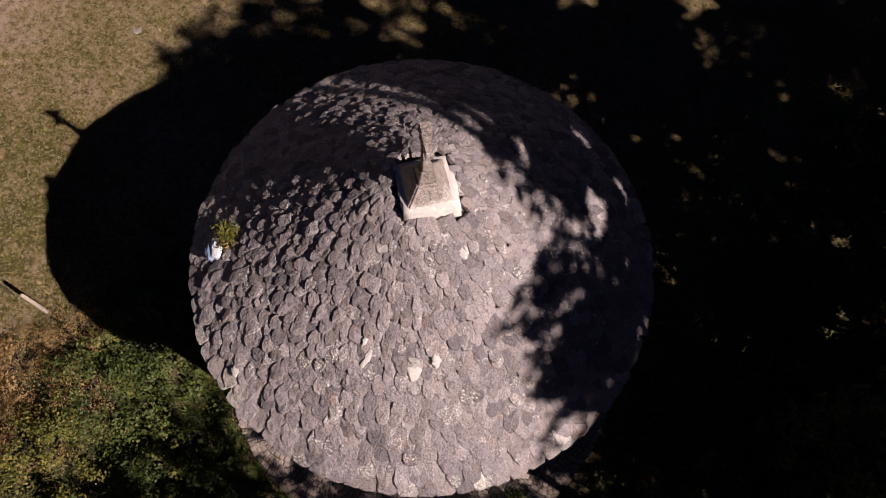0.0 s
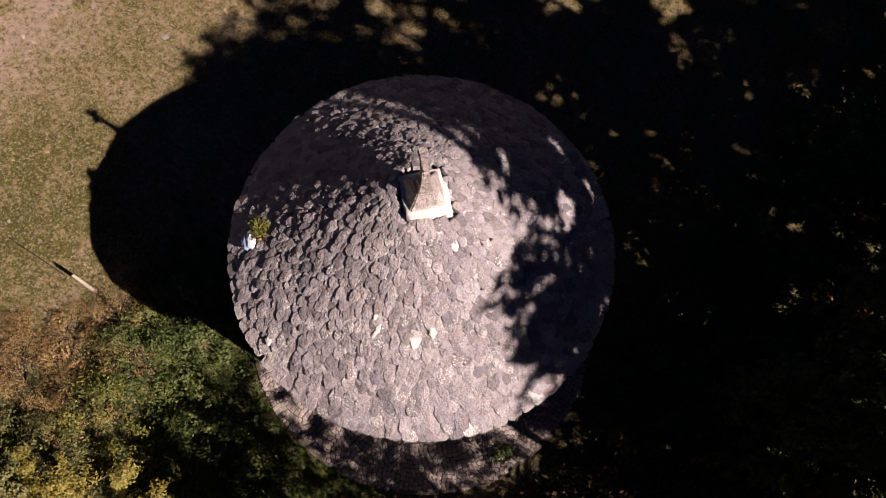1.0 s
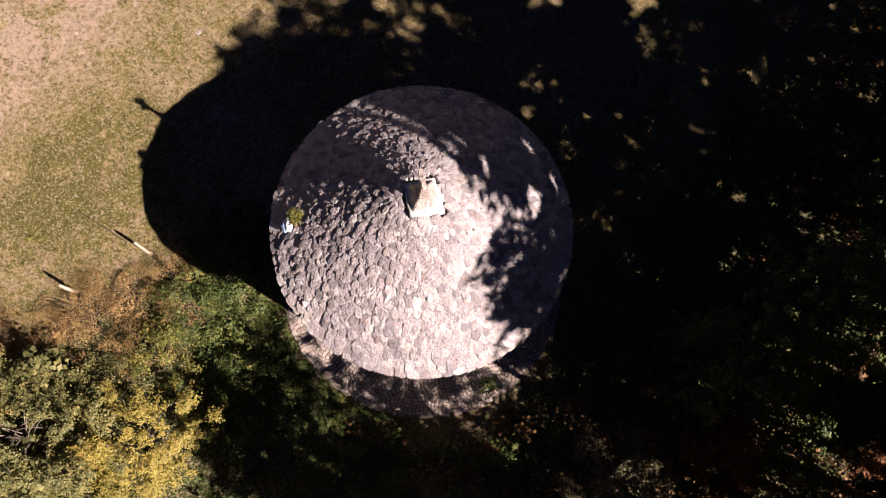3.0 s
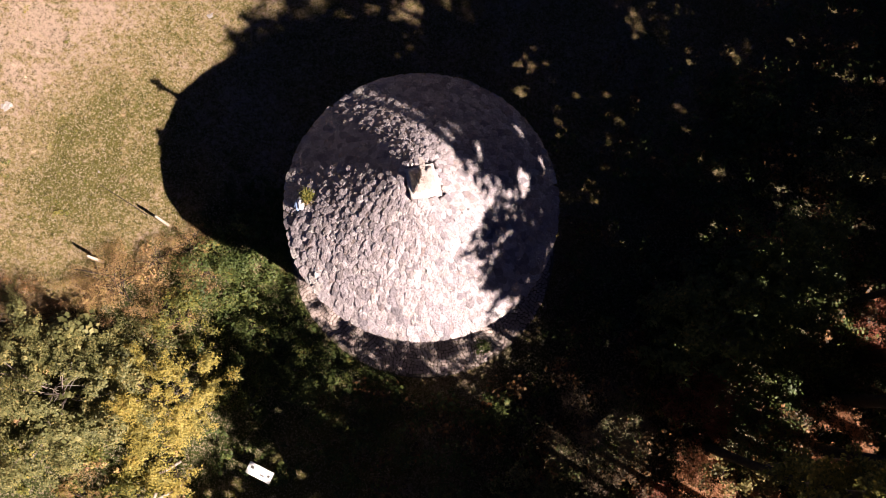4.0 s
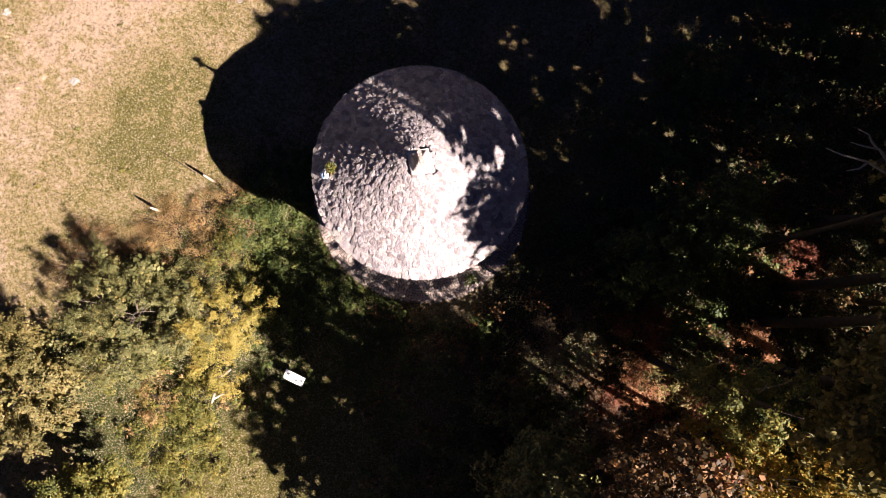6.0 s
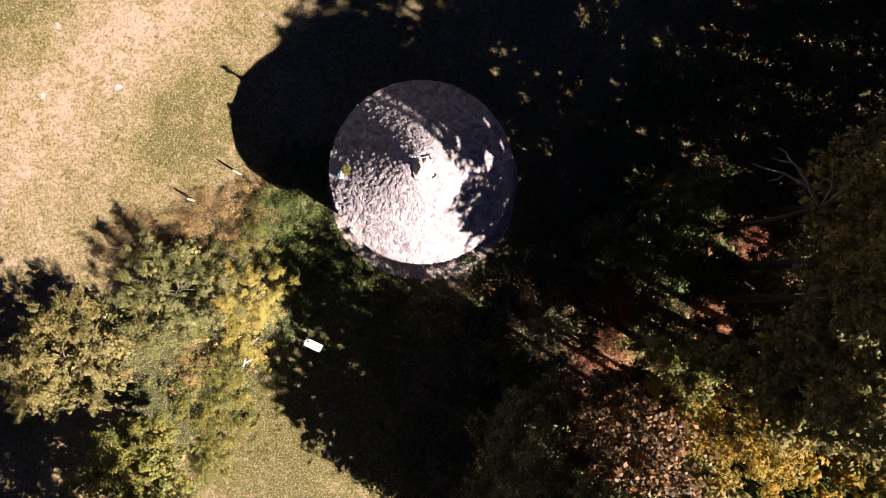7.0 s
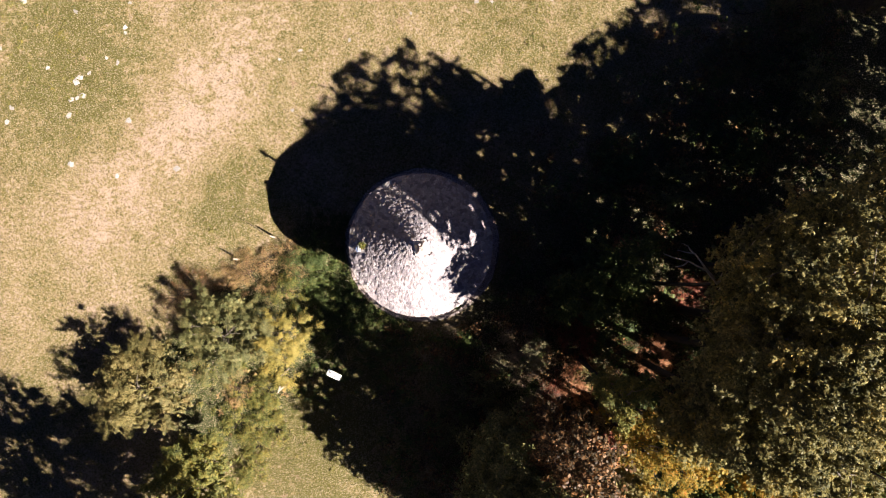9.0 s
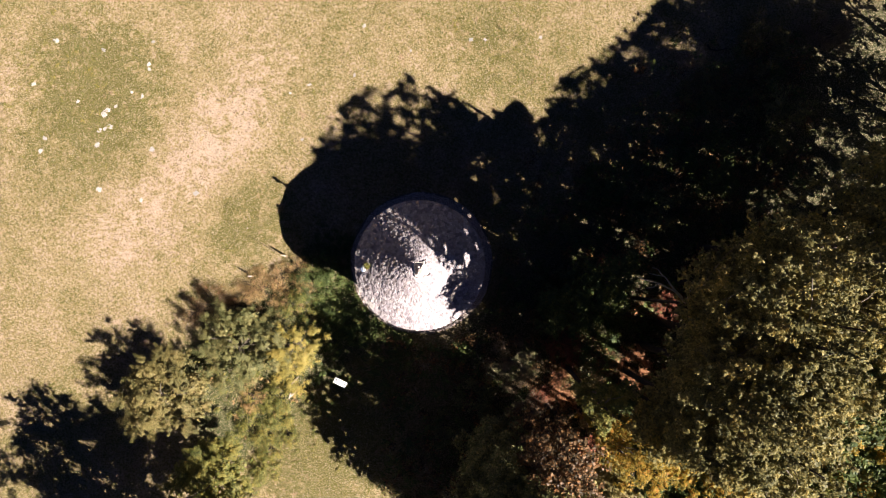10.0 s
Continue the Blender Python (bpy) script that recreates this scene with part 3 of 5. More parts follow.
def build_slabs():
    rng = random.Random(7)
    rest_v, rest_f, rest_i = [], [], []
    slant, top = 0.0, (R_EAVE - 0.2) / math.cos(SLOPE)
    row = 0
    while slant < top:
        k = slant / top
        step = 0.108 + 0.095 * (1 - k) ** 2.4
        width = 0.132 + 0.15 * (1 - k) ** 2.6
        r = R_EAVE - (slant + step * (0.5 if row else 0.72)) * math.cos(SLOPE)
        count = max(8, round(2 * math.pi * r / (width * 0.9)))
        off = rng.random()
        for i in range(count):
            az = 2 * math.pi * (i + off + rng.uniform(-0.13, 0.13)) / count
            az = (az + math.pi) % (2 * math.pi) - math.pi
            rr = r + (rng.uniform(-0.05, 0.05) if row else rng.uniform(-0.005, 0.01))
            w, ln = (width * rng.uniform(0.9, 1.12), step * rng.uniform(1.7, 2.0)) if row else (width * rng.uniform(0.94, 1.02), step * 1.6)
            fx, fy = rr * math.cos(az) - 0.05, rr * math.sin(az) + 0.11
            if max(abs(fx * 0.974 + fy * 0.225), abs(fy * 0.974 - fx * 0.225)) < 0.33 + ln * 0.38:
                continue
            th = rng.uniform(0.042, 0.06) * (1 - 0.25 * k)
            m = slab_pose(rng, az, rr, w, ln, th)
            kind = rng.randrange(14) if row else rng.randrange(14, 20)
            pale = any(math.hypot((az - radians(a)) * rr, rr - q) < 0.1 for a, q in PALE_AT) or (row == 0 and abs(az) > 2.0 and rng.random() < 0.22) or rng.random() < 0.008
            if -1.98 < az < -1.2:
                key = (kind, pale)
                if key not in SLAB_MESHES:
                    SLAB_MESHES[key] = mesh_from("roof_slab", SLABS[kind][0], SLABS[kind][1], PALE if pale else LAUZE)
                ob = new("roof_slab", SLAB_MESHES[key])
                ob.parent = roof
                ob.matrix_basis = m
            else:
                base = len(rest_v)
                rest_v += [m @ Vector(q) for q in SLABS[kind][0]]
                rest_f += [tuple(base + j for j in f) for f in SLABS[kind][1]]
                rest_i += [1 if pale else 0] * len(SLABS[kind][1])
        slant += step
        row += 1
    tagged(part("roof_covering", mesh_from("roof_covering", rest_v, rest_f, [LAUZE, PALE], rest_i), roof), kind="stuff")
    # smears of lime mortar left on the slabs
    for i, (a, r, w, ln) in enumerate(((-109.6, 2.03, 0.13, 0.27), (-92.2, 2.07, 0.17, 0.2), (-84.6, 1.96, 0.11, 0.17), (-112.0, 1.85, 0.06, 0.12), (-143.9, 3.2, 0.16, 0.13))):
        g = random.Random(60 + i)
        ring = [(math.cos(t / 14 * 2 * math.pi) * g.uniform(0.16, 0.56), math.sin(t / 14 * 2 * math.pi) * g.uniform(0.2, 0.6)) for t in range(14)]
        v = [(x, y, -1.0) for x, y in ring] + [(x * 0.8, y * 0.8, g.uniform(0.0, 0.6)) for x, y in ring] + [(0, 0, 0.5)]
        f = [(j, (j + 1) % 14, 14 + (j + 1) % 14, 14 + j) for j in range(14)] + [(14 + j, 14 + (j + 1) % 14, 28) for j in range(14)]
        ob = part("mortar_patch", mesh_from("mortar_patch", v, f, MORTAR, smooth=True), roof, "white lime mortar smear")
        m = slab_pose(g, radians(a), r, w * 1.35, ln * 1.25, 0.016)
        ob.matrix_basis = m @ Matrix.Translation((0, 0, 3.8))
    # the thick course under the eave
    v, f = [], []
    n = 62
    for i in range(n):
        a0, a1 = 2 * math.pi * (i + 0.03) / n, 2 * math.pi * (i + 0.97) / n
        ro, zt = 3.4 + rng.uniform(-0.05, 0.04), 5.55 + rng.uniform(-0.02, 0.01)
        b = len(v)
        for z in (zt - 0.09, zt):
            for a, r in ((a0, 3.0), (a0, ro), (a1, ro + rng.uniform(-0.03, 0.03)), (a1, 3.0)):
                v.append((r * math.cos(a), r * math.sin(a), z))
        f += [(b, b + 3, b + 2, b + 1), (b + 4, b + 5, b + 6, b + 7), (b, b + 1, b + 5, b + 4), (b + 1, b + 2, b + 6, b + 5), (b + 2, b + 3, b + 7, b + 6)]
    tagged(part("eave_course", mesh_from("eave_course", v, f, WALLSTONE), roof), kind="stuff")


build_slabs()


# ---- cross on the roof ----
def tapered_block(name, levels, mat, bevel=0.012, rough=0.0, seed=0):
    """A four-sided block through levels of (z, half x, half y, shift x, shift y), with worn edges."""
    bm = bmesh.new()
    rings = []
    for z, hx, hy, sx, sy in levels:
        rings.append([bm.verts.new((sx + a * hx, sy + b * hy, z)) for a, b in ((-1, -1), (1, -1), (1, 1), (-1, 1))])
    for lo, hi in zip(rings, rings[1:]):
        for k in range(4):
            bm.faces.new((lo[k], lo[(k + 1) % 4], hi[(k + 1) % 4], hi[k]))
    bm.faces.new(rings[-1])
    bm.faces.new(rings[0][::-1])
    bmesh.ops.bevel(bm, geom=bm.edges[:], offset=bevel, segments=2, affect="EDGES")
    if rough:
        rg = random.Random(seed)
        for q in bm.verts:
            q.co += Vector((rg.uniform(-1, 1), rg.uniform(-1, 1), rg.uniform(-1, 1))) * rough
    return from_bm(name, bm, mat)


def build_cross():
    ob = thing("stone_cross", 0.05, -0.13, 8.12, "weathered stone cross on a tapering pedestal bedded in white mortar", "cross")
    ob.rotation_euler = (0, 0, radians(13))
    part("pedestal", tapered_block("pedestal", [(-0.3, 0.32, 0.33, 0, 0), (0.03, 0.3, 0.31, 0, 0), (0.36, 0.125, 0.13, 0, -0.035)], CROSSTONE, 0.015, 0.004, 1), ob)
    part("plinth", tapered_block("plinth", [(0.33, 0.112, 0.116, 0, -0.04), (0.38, 0.108, 0.112, 0, -0.04), (0.56, 0.072, 0.077, 0, -0.04)], CROSSTONE, 0.01, 0.002, 2), ob)
    part("shaft", tapered_block("shaft", [(0.54, 0.062, 0.067, 0, -0.04), (0.8, 0.048, 0.052, 0, -0.04), (1.12, 0.047, 0.05, 0, -0.04), (1.42, 0.062, 0.066, 0, -0.04)], CROSSTONE, 0.01, 0.002, 3), ob)
    arm = [(-0.2, 0.047, 0.065, 0, 0), (-0.06, 0.044, 0.05, 0, 0), (0.06, 0.044, 0.05, 0, 0), (0.2, 0.047, 0.065, 0, 0)]
    a = part("arm", tapered_block("arm", arm, CROSSTONE, 0.01, 0.002, 4), ob)
    a.matrix_basis = pose(0, -0.04, 1.14, 90, 0, 0)
    # mortar collar round the foot
    rg = random.Random(11)
    v, f, n = [], [], 40
    for k in range(n):
        t = 2 * math.pi * k / n
        c, s = math.cos(t), math.sin(t)
        q = 1 / max(abs(c), abs(s))
        ro = 0.318 * q + rg.uniform(0.0, 0.03) + (0.03 if s < 0.3 and c > -0.6 else 0.0)
        for rr, z in ((0.27 * q, 0.08), (0.315 * q, 0.075), (ro, 0.07 - max(0, (ro - 0.36)) * 0.6), (ro + 0.015, -0.25)):
            v.append((rr * c, rr * s, z + rg.uniform(-0.008, 0.008)))
    for k in range(n):
        for i in range(3):
            f.append((k * 4 + i, k * 4 + i + 1, ((k + 1) % n) * 4 + i + 1, ((k + 1) % n) * 4 + i))
    part("mortar_collar", mesh_from("mortar_collar", v, f, MORTAR, smooth=True), ob, "crumbling white mortar collar")


build_cross()


# ---- plant and litter on the roof ----
def blades(rng, n, spread, height, width):
    """Points and faces of n bent grass blades round a root."""
    a = rng.uniform(0, 2 * np.pi, n)
    out = np.stack([np.cos(a), np.sin(a), 0 * a], 1)
    side = np.stack([-np.sin(a), np.cos(a), 0 * a], 1) * (width * rng.uniform(0.6, 1.2, n))[:, None]
    h = (height * rng.uniform(0.5, 1.15, n))[:, None]
    sp = (spread * rng.uniform(0.2, 1.0, n))[:, None]
    up = np.array([0, 0, 1.0])
    root = out * sp * 0.15
    mid = root + out * sp * 0.45 + up * h * 0.75
    tip = root + out * sp * 1.0 + up * h * 0.8
    v = np.stack([root - side, root + side, mid + side * 0.8, mid - side * 0.8, tip, tip], 1)[:, :5]
    idx = np.arange(n)[:, None] * 5
    f = [tuple(r) for r in (idx + [0, 1, 2, 3])] + [tuple(r) for r in (idx + [3, 2, 4])]
    return v.reshape(-1, 3), f


def build_roof_plant():
    rng = np.random.default_rng(21)
    ob = thing("roof_plant", -2.8, 0.0, 6.15, "bushy green weed growing between the roof slabs", "plant")
    v, f = blades(rng, 170, 0.19, 0.3, 0.014)
    part("blades", mesh_from("blades", v, f, LIME), ob)
    pts = rng.normal(size=(260, 3)) * [0.09, 0.09, 0.07] + [0, 0, 0.13]
    part("foliage", leaves("foliage", pts, rng.normal(size=(260, 3)) + [0, 0, 0.7], 0.08, LIME, rng, 0.3), ob)
    dry = rng.normal(size=(120, 3)) * [0.05, 0.05, 0.03] + [-0.02, -0.1, 0.04]
    part("dry_leaves", leaves("dry_leaves", dry, rng.normal(size=(120, 3)) + [0, 0, 0.5], 0.08, BRAMBLE, rng, 0.35), ob, "dry brown leaves")
    part("root_clod", bar("root_clod", [(0, 0, -0.1), (0.05, -0.05, 0.02), (0.06, -0.07, 0.06)], [0.09, 0.07, 0.03], BARK, 7, 0.2, random.Random(3)), ob)


def build_bag():
    ob = thing("plastic_bag", -3.04, -0.17, 6.02, "crumpled white and blue plastic bag caught on the roof", "bag")
    ob.rotation_euler = (0, radians(-36), radians(12))
    rg = random.Random(5)
    for name, mat, sx, sc in (("white_side", BAGWHITE, 0.07, (0.1, 0.17, 0.07)), ("blue_side", BAGBLUE, -0.06, (0.08, 0.15, 0.07))):
        bm = bmesh.new()
        bmesh.ops.create_icosphere(bm, subdivisions=3, radius=1.0)
        for q in bm.verts:
            k = 1 + 0.22 * noise.noise(q.co * 2.1 + Vector((sx * 50, 0, 0))) + 0.1 * noise.noise(q.co * 6.0)
            q.co = Vector((q.co.x * sc[0] * k + sx, q.co.y * sc[1] * k, max(q.co.z, -0.3) * sc[2] * k + 0.02))
        part(name, from_bm(name, bm, mat), ob)


build_roof_plant()
build_bag()


# ---- paving round the foot ----
def build_paving():
    rng = random.Random(31)
    r_in, r_out = 3.15, 4.37
    v, f, n = [], [], 96
    for k in range(n):
        a = 2 * math.pi * k / n
        for r, dz in ((r_in - 0.1, 0.012), (r_out + 0.02, 0.012), (r_out + 0.06, -0.12)):
            x, y = r * math.cos(a), r * math.sin(a)
            v.append((x, y, float(gz(x, y)) + dz))
    for k in range(n):
        for i in range(2):
            f.append((k * 3 + i, k * 3 + i + 1, ((k + 1) % n) * 3 + i + 1, ((k + 1) % n) * 3 + i))
    pav = new("paving", mesh_from("paving", v, f, GROUT))
    tagged(pav, "ring of worn stone setts round the foot of the tower", "paving", kind="structure")
    shapes, meshes = [], []
    for s in range(8):
        rg = random.Random(90 + s)
        out = [(a + rg.uniform(-0.09, 0.09), b + rg.uniform(-0.09, 0.09)) for a, b in ((-0.5, -0.5), (0.5, -0.5), (0.5, 0.5), (-0.5, 0.5))]
        sv = [(a, b, -0.6) for a, b in out] + [(a * 0.98, b * 0.98, 0.25) for a, b in out] + [(a * 0.8, b * 0.8, rg.uniform(0.35, 0.55)) for a, b in out]
        sf = [(8, 9, 10, 11)]
        for k in range(4):
            j = (k + 1) % 4
            sf += [(k, j, 4 + j, 4 + k), (4 + k, 4 + j, 8 + j, 8 + k)]
        shapes.append((sv, sf))
        meshes.append(mesh_from("sett", sv, sf, SETT))
    rest_v, rest_f = [], []
    rows = 12
    dr = (r_out - r_in) / rows
    for i in range(-2, rows + 1):
        r = r_in + dr * (i + 0.5)
        count = round(2 * math.pi * max(r, 3.0) / 0.112)
        off = rng.random()
        for k in range(count):
            a = 2 * math.pi * (k + off + rng.uniform(-0.06, 0.06)) / count
            a = (a + math.pi) % (2 * math.pi) - math.pi
            # the courses bow outwards in fans
            fan = a * 21 / (2 * math.pi)
            fan = (fan - math.floor(fan)) * 2 - 1
            q = r + 0.2 * (1 - fan * fan) - 0.06 + rng.uniform(-0.012, 0.012)
            if not r_in - 0.05 < q < r_out - 0.02 + 0.05 * math.sin(9 * a):
                continue
            x, y = q * math.cos(a), q * math.sin(a)
            bow = math.degrees(math.atan(0.4 * fan * 21 / math.pi / q))
            m = pose(x, y, float(gz(x, y)) + 0.012 + rng.uniform(-0.005, 0.008), rng.uniform(-2, 2) + 5.5, rng.uniform(-2, 2) + 3, math.degrees(a) + bow + rng.uniform(-7, 7))
            m = m @ Matrix.Diagonal((dr * rng.uniform(0.84, 0.95), 2 * math.pi * q / count * rng.uniform(0.82, 0.93), 0.05, 1))
            s = rng.randrange(8)
            if -2.0 < a < -1.15 and i >= 4:
                ob = new("sett", meshes[s])
                ob.parent = pav
                ob.matrix_basis = m
            else:
                base = len(rest_v)
                rest_v += [m @ Vector(p) for p in shapes[s][0]]
                rest_f += [tuple(base + j for j in t) for t in shapes[s][1]]
    tagged(part("setts", mesh_from("setts", rest_v, rest_f, SETT), pav), kind="stuff")


# ---- stones in the meadow ----
def rock(x, y, size, seed):
    rg = random.Random(seed)
    bm = bmesh.new()
    bmesh.ops.create_icosphere(bm, subdivisions=3, radius=1.0)
    sx, sy, a = rg.uniform(0.7, 1.3), rg.uniform(0.6, 1.0), rg.uniform(0, 6.28)
    for q in bm.verts:
        k = 1 + 0.95 * noise.noise(q.co * 1.7 + Vector((seed * 3.1, 0, 0))) + 0.3 * noise.noise(q.co * 4 + Vector((0, seed, 0)))
        p = Vector((q.co.x * sx * k, q.co.y * sy * k, q.co.z * 0.22 * k)) * size * 0.5
        q.co = Vector((p.x * math.cos(a) - p.y * math.sin(a), p.x * math.sin(a) + p.y * math.cos(a), p.z + size * 0.03))
    ob = new("field_stone", from_bm("field_stone", bm, FIELDSTONE))
    ob.location = (x, y, float(gz(x, y)))
    tagged(ob, "pale weathered stone lying in the grass", "stone", "stones in the meadow")


STONES = [(-7.2, 7.55, 0.3), (-13.6, 4.33, 0.42), (-21.4, 13.2, 0.5), (-18.68, 12.7, 0.42), (-18.84, 8.95, 0.45), (-18.6, 9.2, 0.35), (-19.14, 8.0, 0.45), (-18.5, 8.22, 0.42), (-18.8, 8.1, 0.3), (-19.3, 7.15, 0.42), (-19.3, 4.55, 0.5),
          (-16.1, 11.9, 0.35), (-16.1, 11.6, 0.3), (-15.8, 13.2, 0.3), (-16.55, 10.0, 0.32), (-17.15, 10.25, 0.28), (-18.1, 9.43, 0.28), (-20.3, 9.7, 0.34), (-16.1, 6.9, 0.42), (-16.85, 3.9, 0.3), (-7.85, 10.3, 0.25), (-6.7, 10.8, 0.28), (-22.3, 7.55, 0.3), (-22.6, 6.8, 0.36),
          (-3.4, 14.3, 0.35), (-4.0, 11.4, 0.3), (3.05, 13.6, 0.35), (7.3, 13.8, 0.4), (3.9, 13.6, 0.25), (-22.8, 10.7, 0.4), (-0.6, 12.9, 0.3), (-10.6, 2.2, 0.14)]
for i, (sx, sy, ss) in enumerate(STONES):
    rock(sx, sy, ss * 0.66, i + 1)


# ---- fence posts, panel, fallen wood ----
def fence_post(x, y, h, lean, label, seed, rail=None):
    rg = random.Random(seed)
    ob = thing("fence_post", x, y, float(gz(x, y)), label, "fence post", "old fence posts")
    top = (lean[0], lean[1], h)
    mid = (lean[0] * 0.45, lean[1] * 0.55, h * 0.5)
    part("post", bar("post", [(0, 0, -0.25), (0, 0, 0.02), mid, top], [0.06, 0.058, 0.052, 0.04], DEADWOOD, 7, 0.12, rg), ob)
    if rail:
        a, b = rail
        part("rail", bar("rail", [a, ((a[0] + b[0]) / 2, (a[1] + b[1]) / 2, (a[2] + b[2]) / 2 + 0.02), b], [0.045, 0.05, 0.045], DEADWOOD, 6, 0.12, rg), ob)


fence_post(-8.35, 0.5, 1.0, (-0.02, 0.06), "leaning weathered fence post standing in dry bramble", 1)
fence_post(-10.35, -0.72, 1.0, (-0.03, 0.02), "weathered grey fence post at the meadow's edge", 2)
fence_post(-7.72, -7.02, 1.3, (-0.16, -0.22), "weathered fence post beside the yellow bush", 3)
fence_post(-7.68, -7.75, 1.3, (-0.3, -0.27), "tall weathered fence post with a broken rail", 4, ((-0.25, -0.03, 1.35), (-0.37, -0.42, 1.3)))


def build_panel():
    x, y = -5.05, -7.3
    g = float(gz(x, y))
    ob = thing("information_panel", x, y, g, "white information panel with small dark pictures on two short posts", "panel")
    ob.rotation_euler = (0, 0, radians(-26))
    board = part("board", tapered_block("board", [(-0.012, 0.42, 0.2, 0, 0), (0.012, 0.42, 0.2, 0, 0)], PANEL, 0.005), ob)
    board.matrix_basis = pose(0, 0, 0.72, 14, 0, 0)
    for px, py, w, h in ((-0.27, 0.06, 0.09, 0.075), (0.3, 0.02, 0.065, 0.065), (0.1, -0.05, 0.11, 0.04), (-0.1, -0.1, 0.06, 0.012), (-0.05, 0.08, 0.09, 0.01), (-0.25, -0.09, 0.05, 0.01)):
        bm = bmesh.new()
        bmesh.ops.create_cube(bm, size=1.0)
        for q in bm.verts:
            q.co = Vector((px + q.co.x * 2 * w * 0.6, py + q.co.y * 2 * h * 0.6, 0.014 + q.co.z * 0.004))
        part("printed_patch", from_bm("printed_patch", bm, PRINT), board)
    for sx in (-0.3, 0.3):
        part("leg", bar("leg", [(sx, 0, -0.2), (sx, 0, 0.3), (sx, 0, 0.7)], [0.035, 0.035, 0.035], DEADWOOD, 8), ob)


build_panel()


def fallen_branch(points, r, label, seed):
    rg = random.Random(seed)
    pts = [(a, b, float(gz(a, b)) + c) for a, b, c in points]
    ob = new("fallen_branch", bar("fallen_branch", pts, np.linspace(r, r * 0.4, len(pts)), BARK, 6, 0.15, rg))
    tagged(ob, label, "branch")


fallen_branch([(17.7, 13.5, 0.06), (17.9, 13.2, 0.07), (18.4, 13.15, 0.06), (19.0, 13.3, 0.05)], 0.07, "dark bent fallen branch lying in the grass", 1)
# this bar is added where a narrow line of shadow crosses the grass
fallen_branch([(-8.9, 0.75, 0.3), (-9.6, 1.2, 0.2), (-10.5, 1.75, 0.05)], 0.02, "thin dark cane added along a narrow line of shadow on the grass", 2)

# ---- bushes west and south-west of the tower ----
tree(-7.6, -4.9, 2.9, 1.75, YELLOW, "bright yellow autumn bush", 101, 0.1, 95, 1300, 0.06, (0.32, 0.55), spray=True, group="bushes by the meadow", name="bush")
tree(-10.8, -5.1, 3.7, 2.6, GREEN, "dense grey-green young tree by the meadow", 102, 0.1, 90, 1900, 0.066, (0.4, 0.75), airy=0.75, fill=30, spray=True, group="bushes by the meadow")
tree(-15.2, -7.3, 5.2, 2.35, OLIVE, "young tree with thinning olive and yellow leaves", 103, 0.12, 100, 1400, 0.085, (0.4, 0.8), airy=0.75, fill=30, spray=True, group="bushes by the meadow")
tree(-12.4, -12.9, 5.2, 2.5, LIME, "spreading young tree with green and yellow leaves", 104, 0.12, 70, 1400, 0.095, (0.45, 0.85), airy=0.8, fill=30, spray=True, group="bushes by the meadow")
# unseen tree, placed by the wide shadow that it casts past the bushes
tree(-11.9, -17.5, 12.7, 4.6, OAK, "tall broad-leaved tree behind the bushes", 105, 0.3, 150, 380, 0.16, fill=140, rise=0.6)
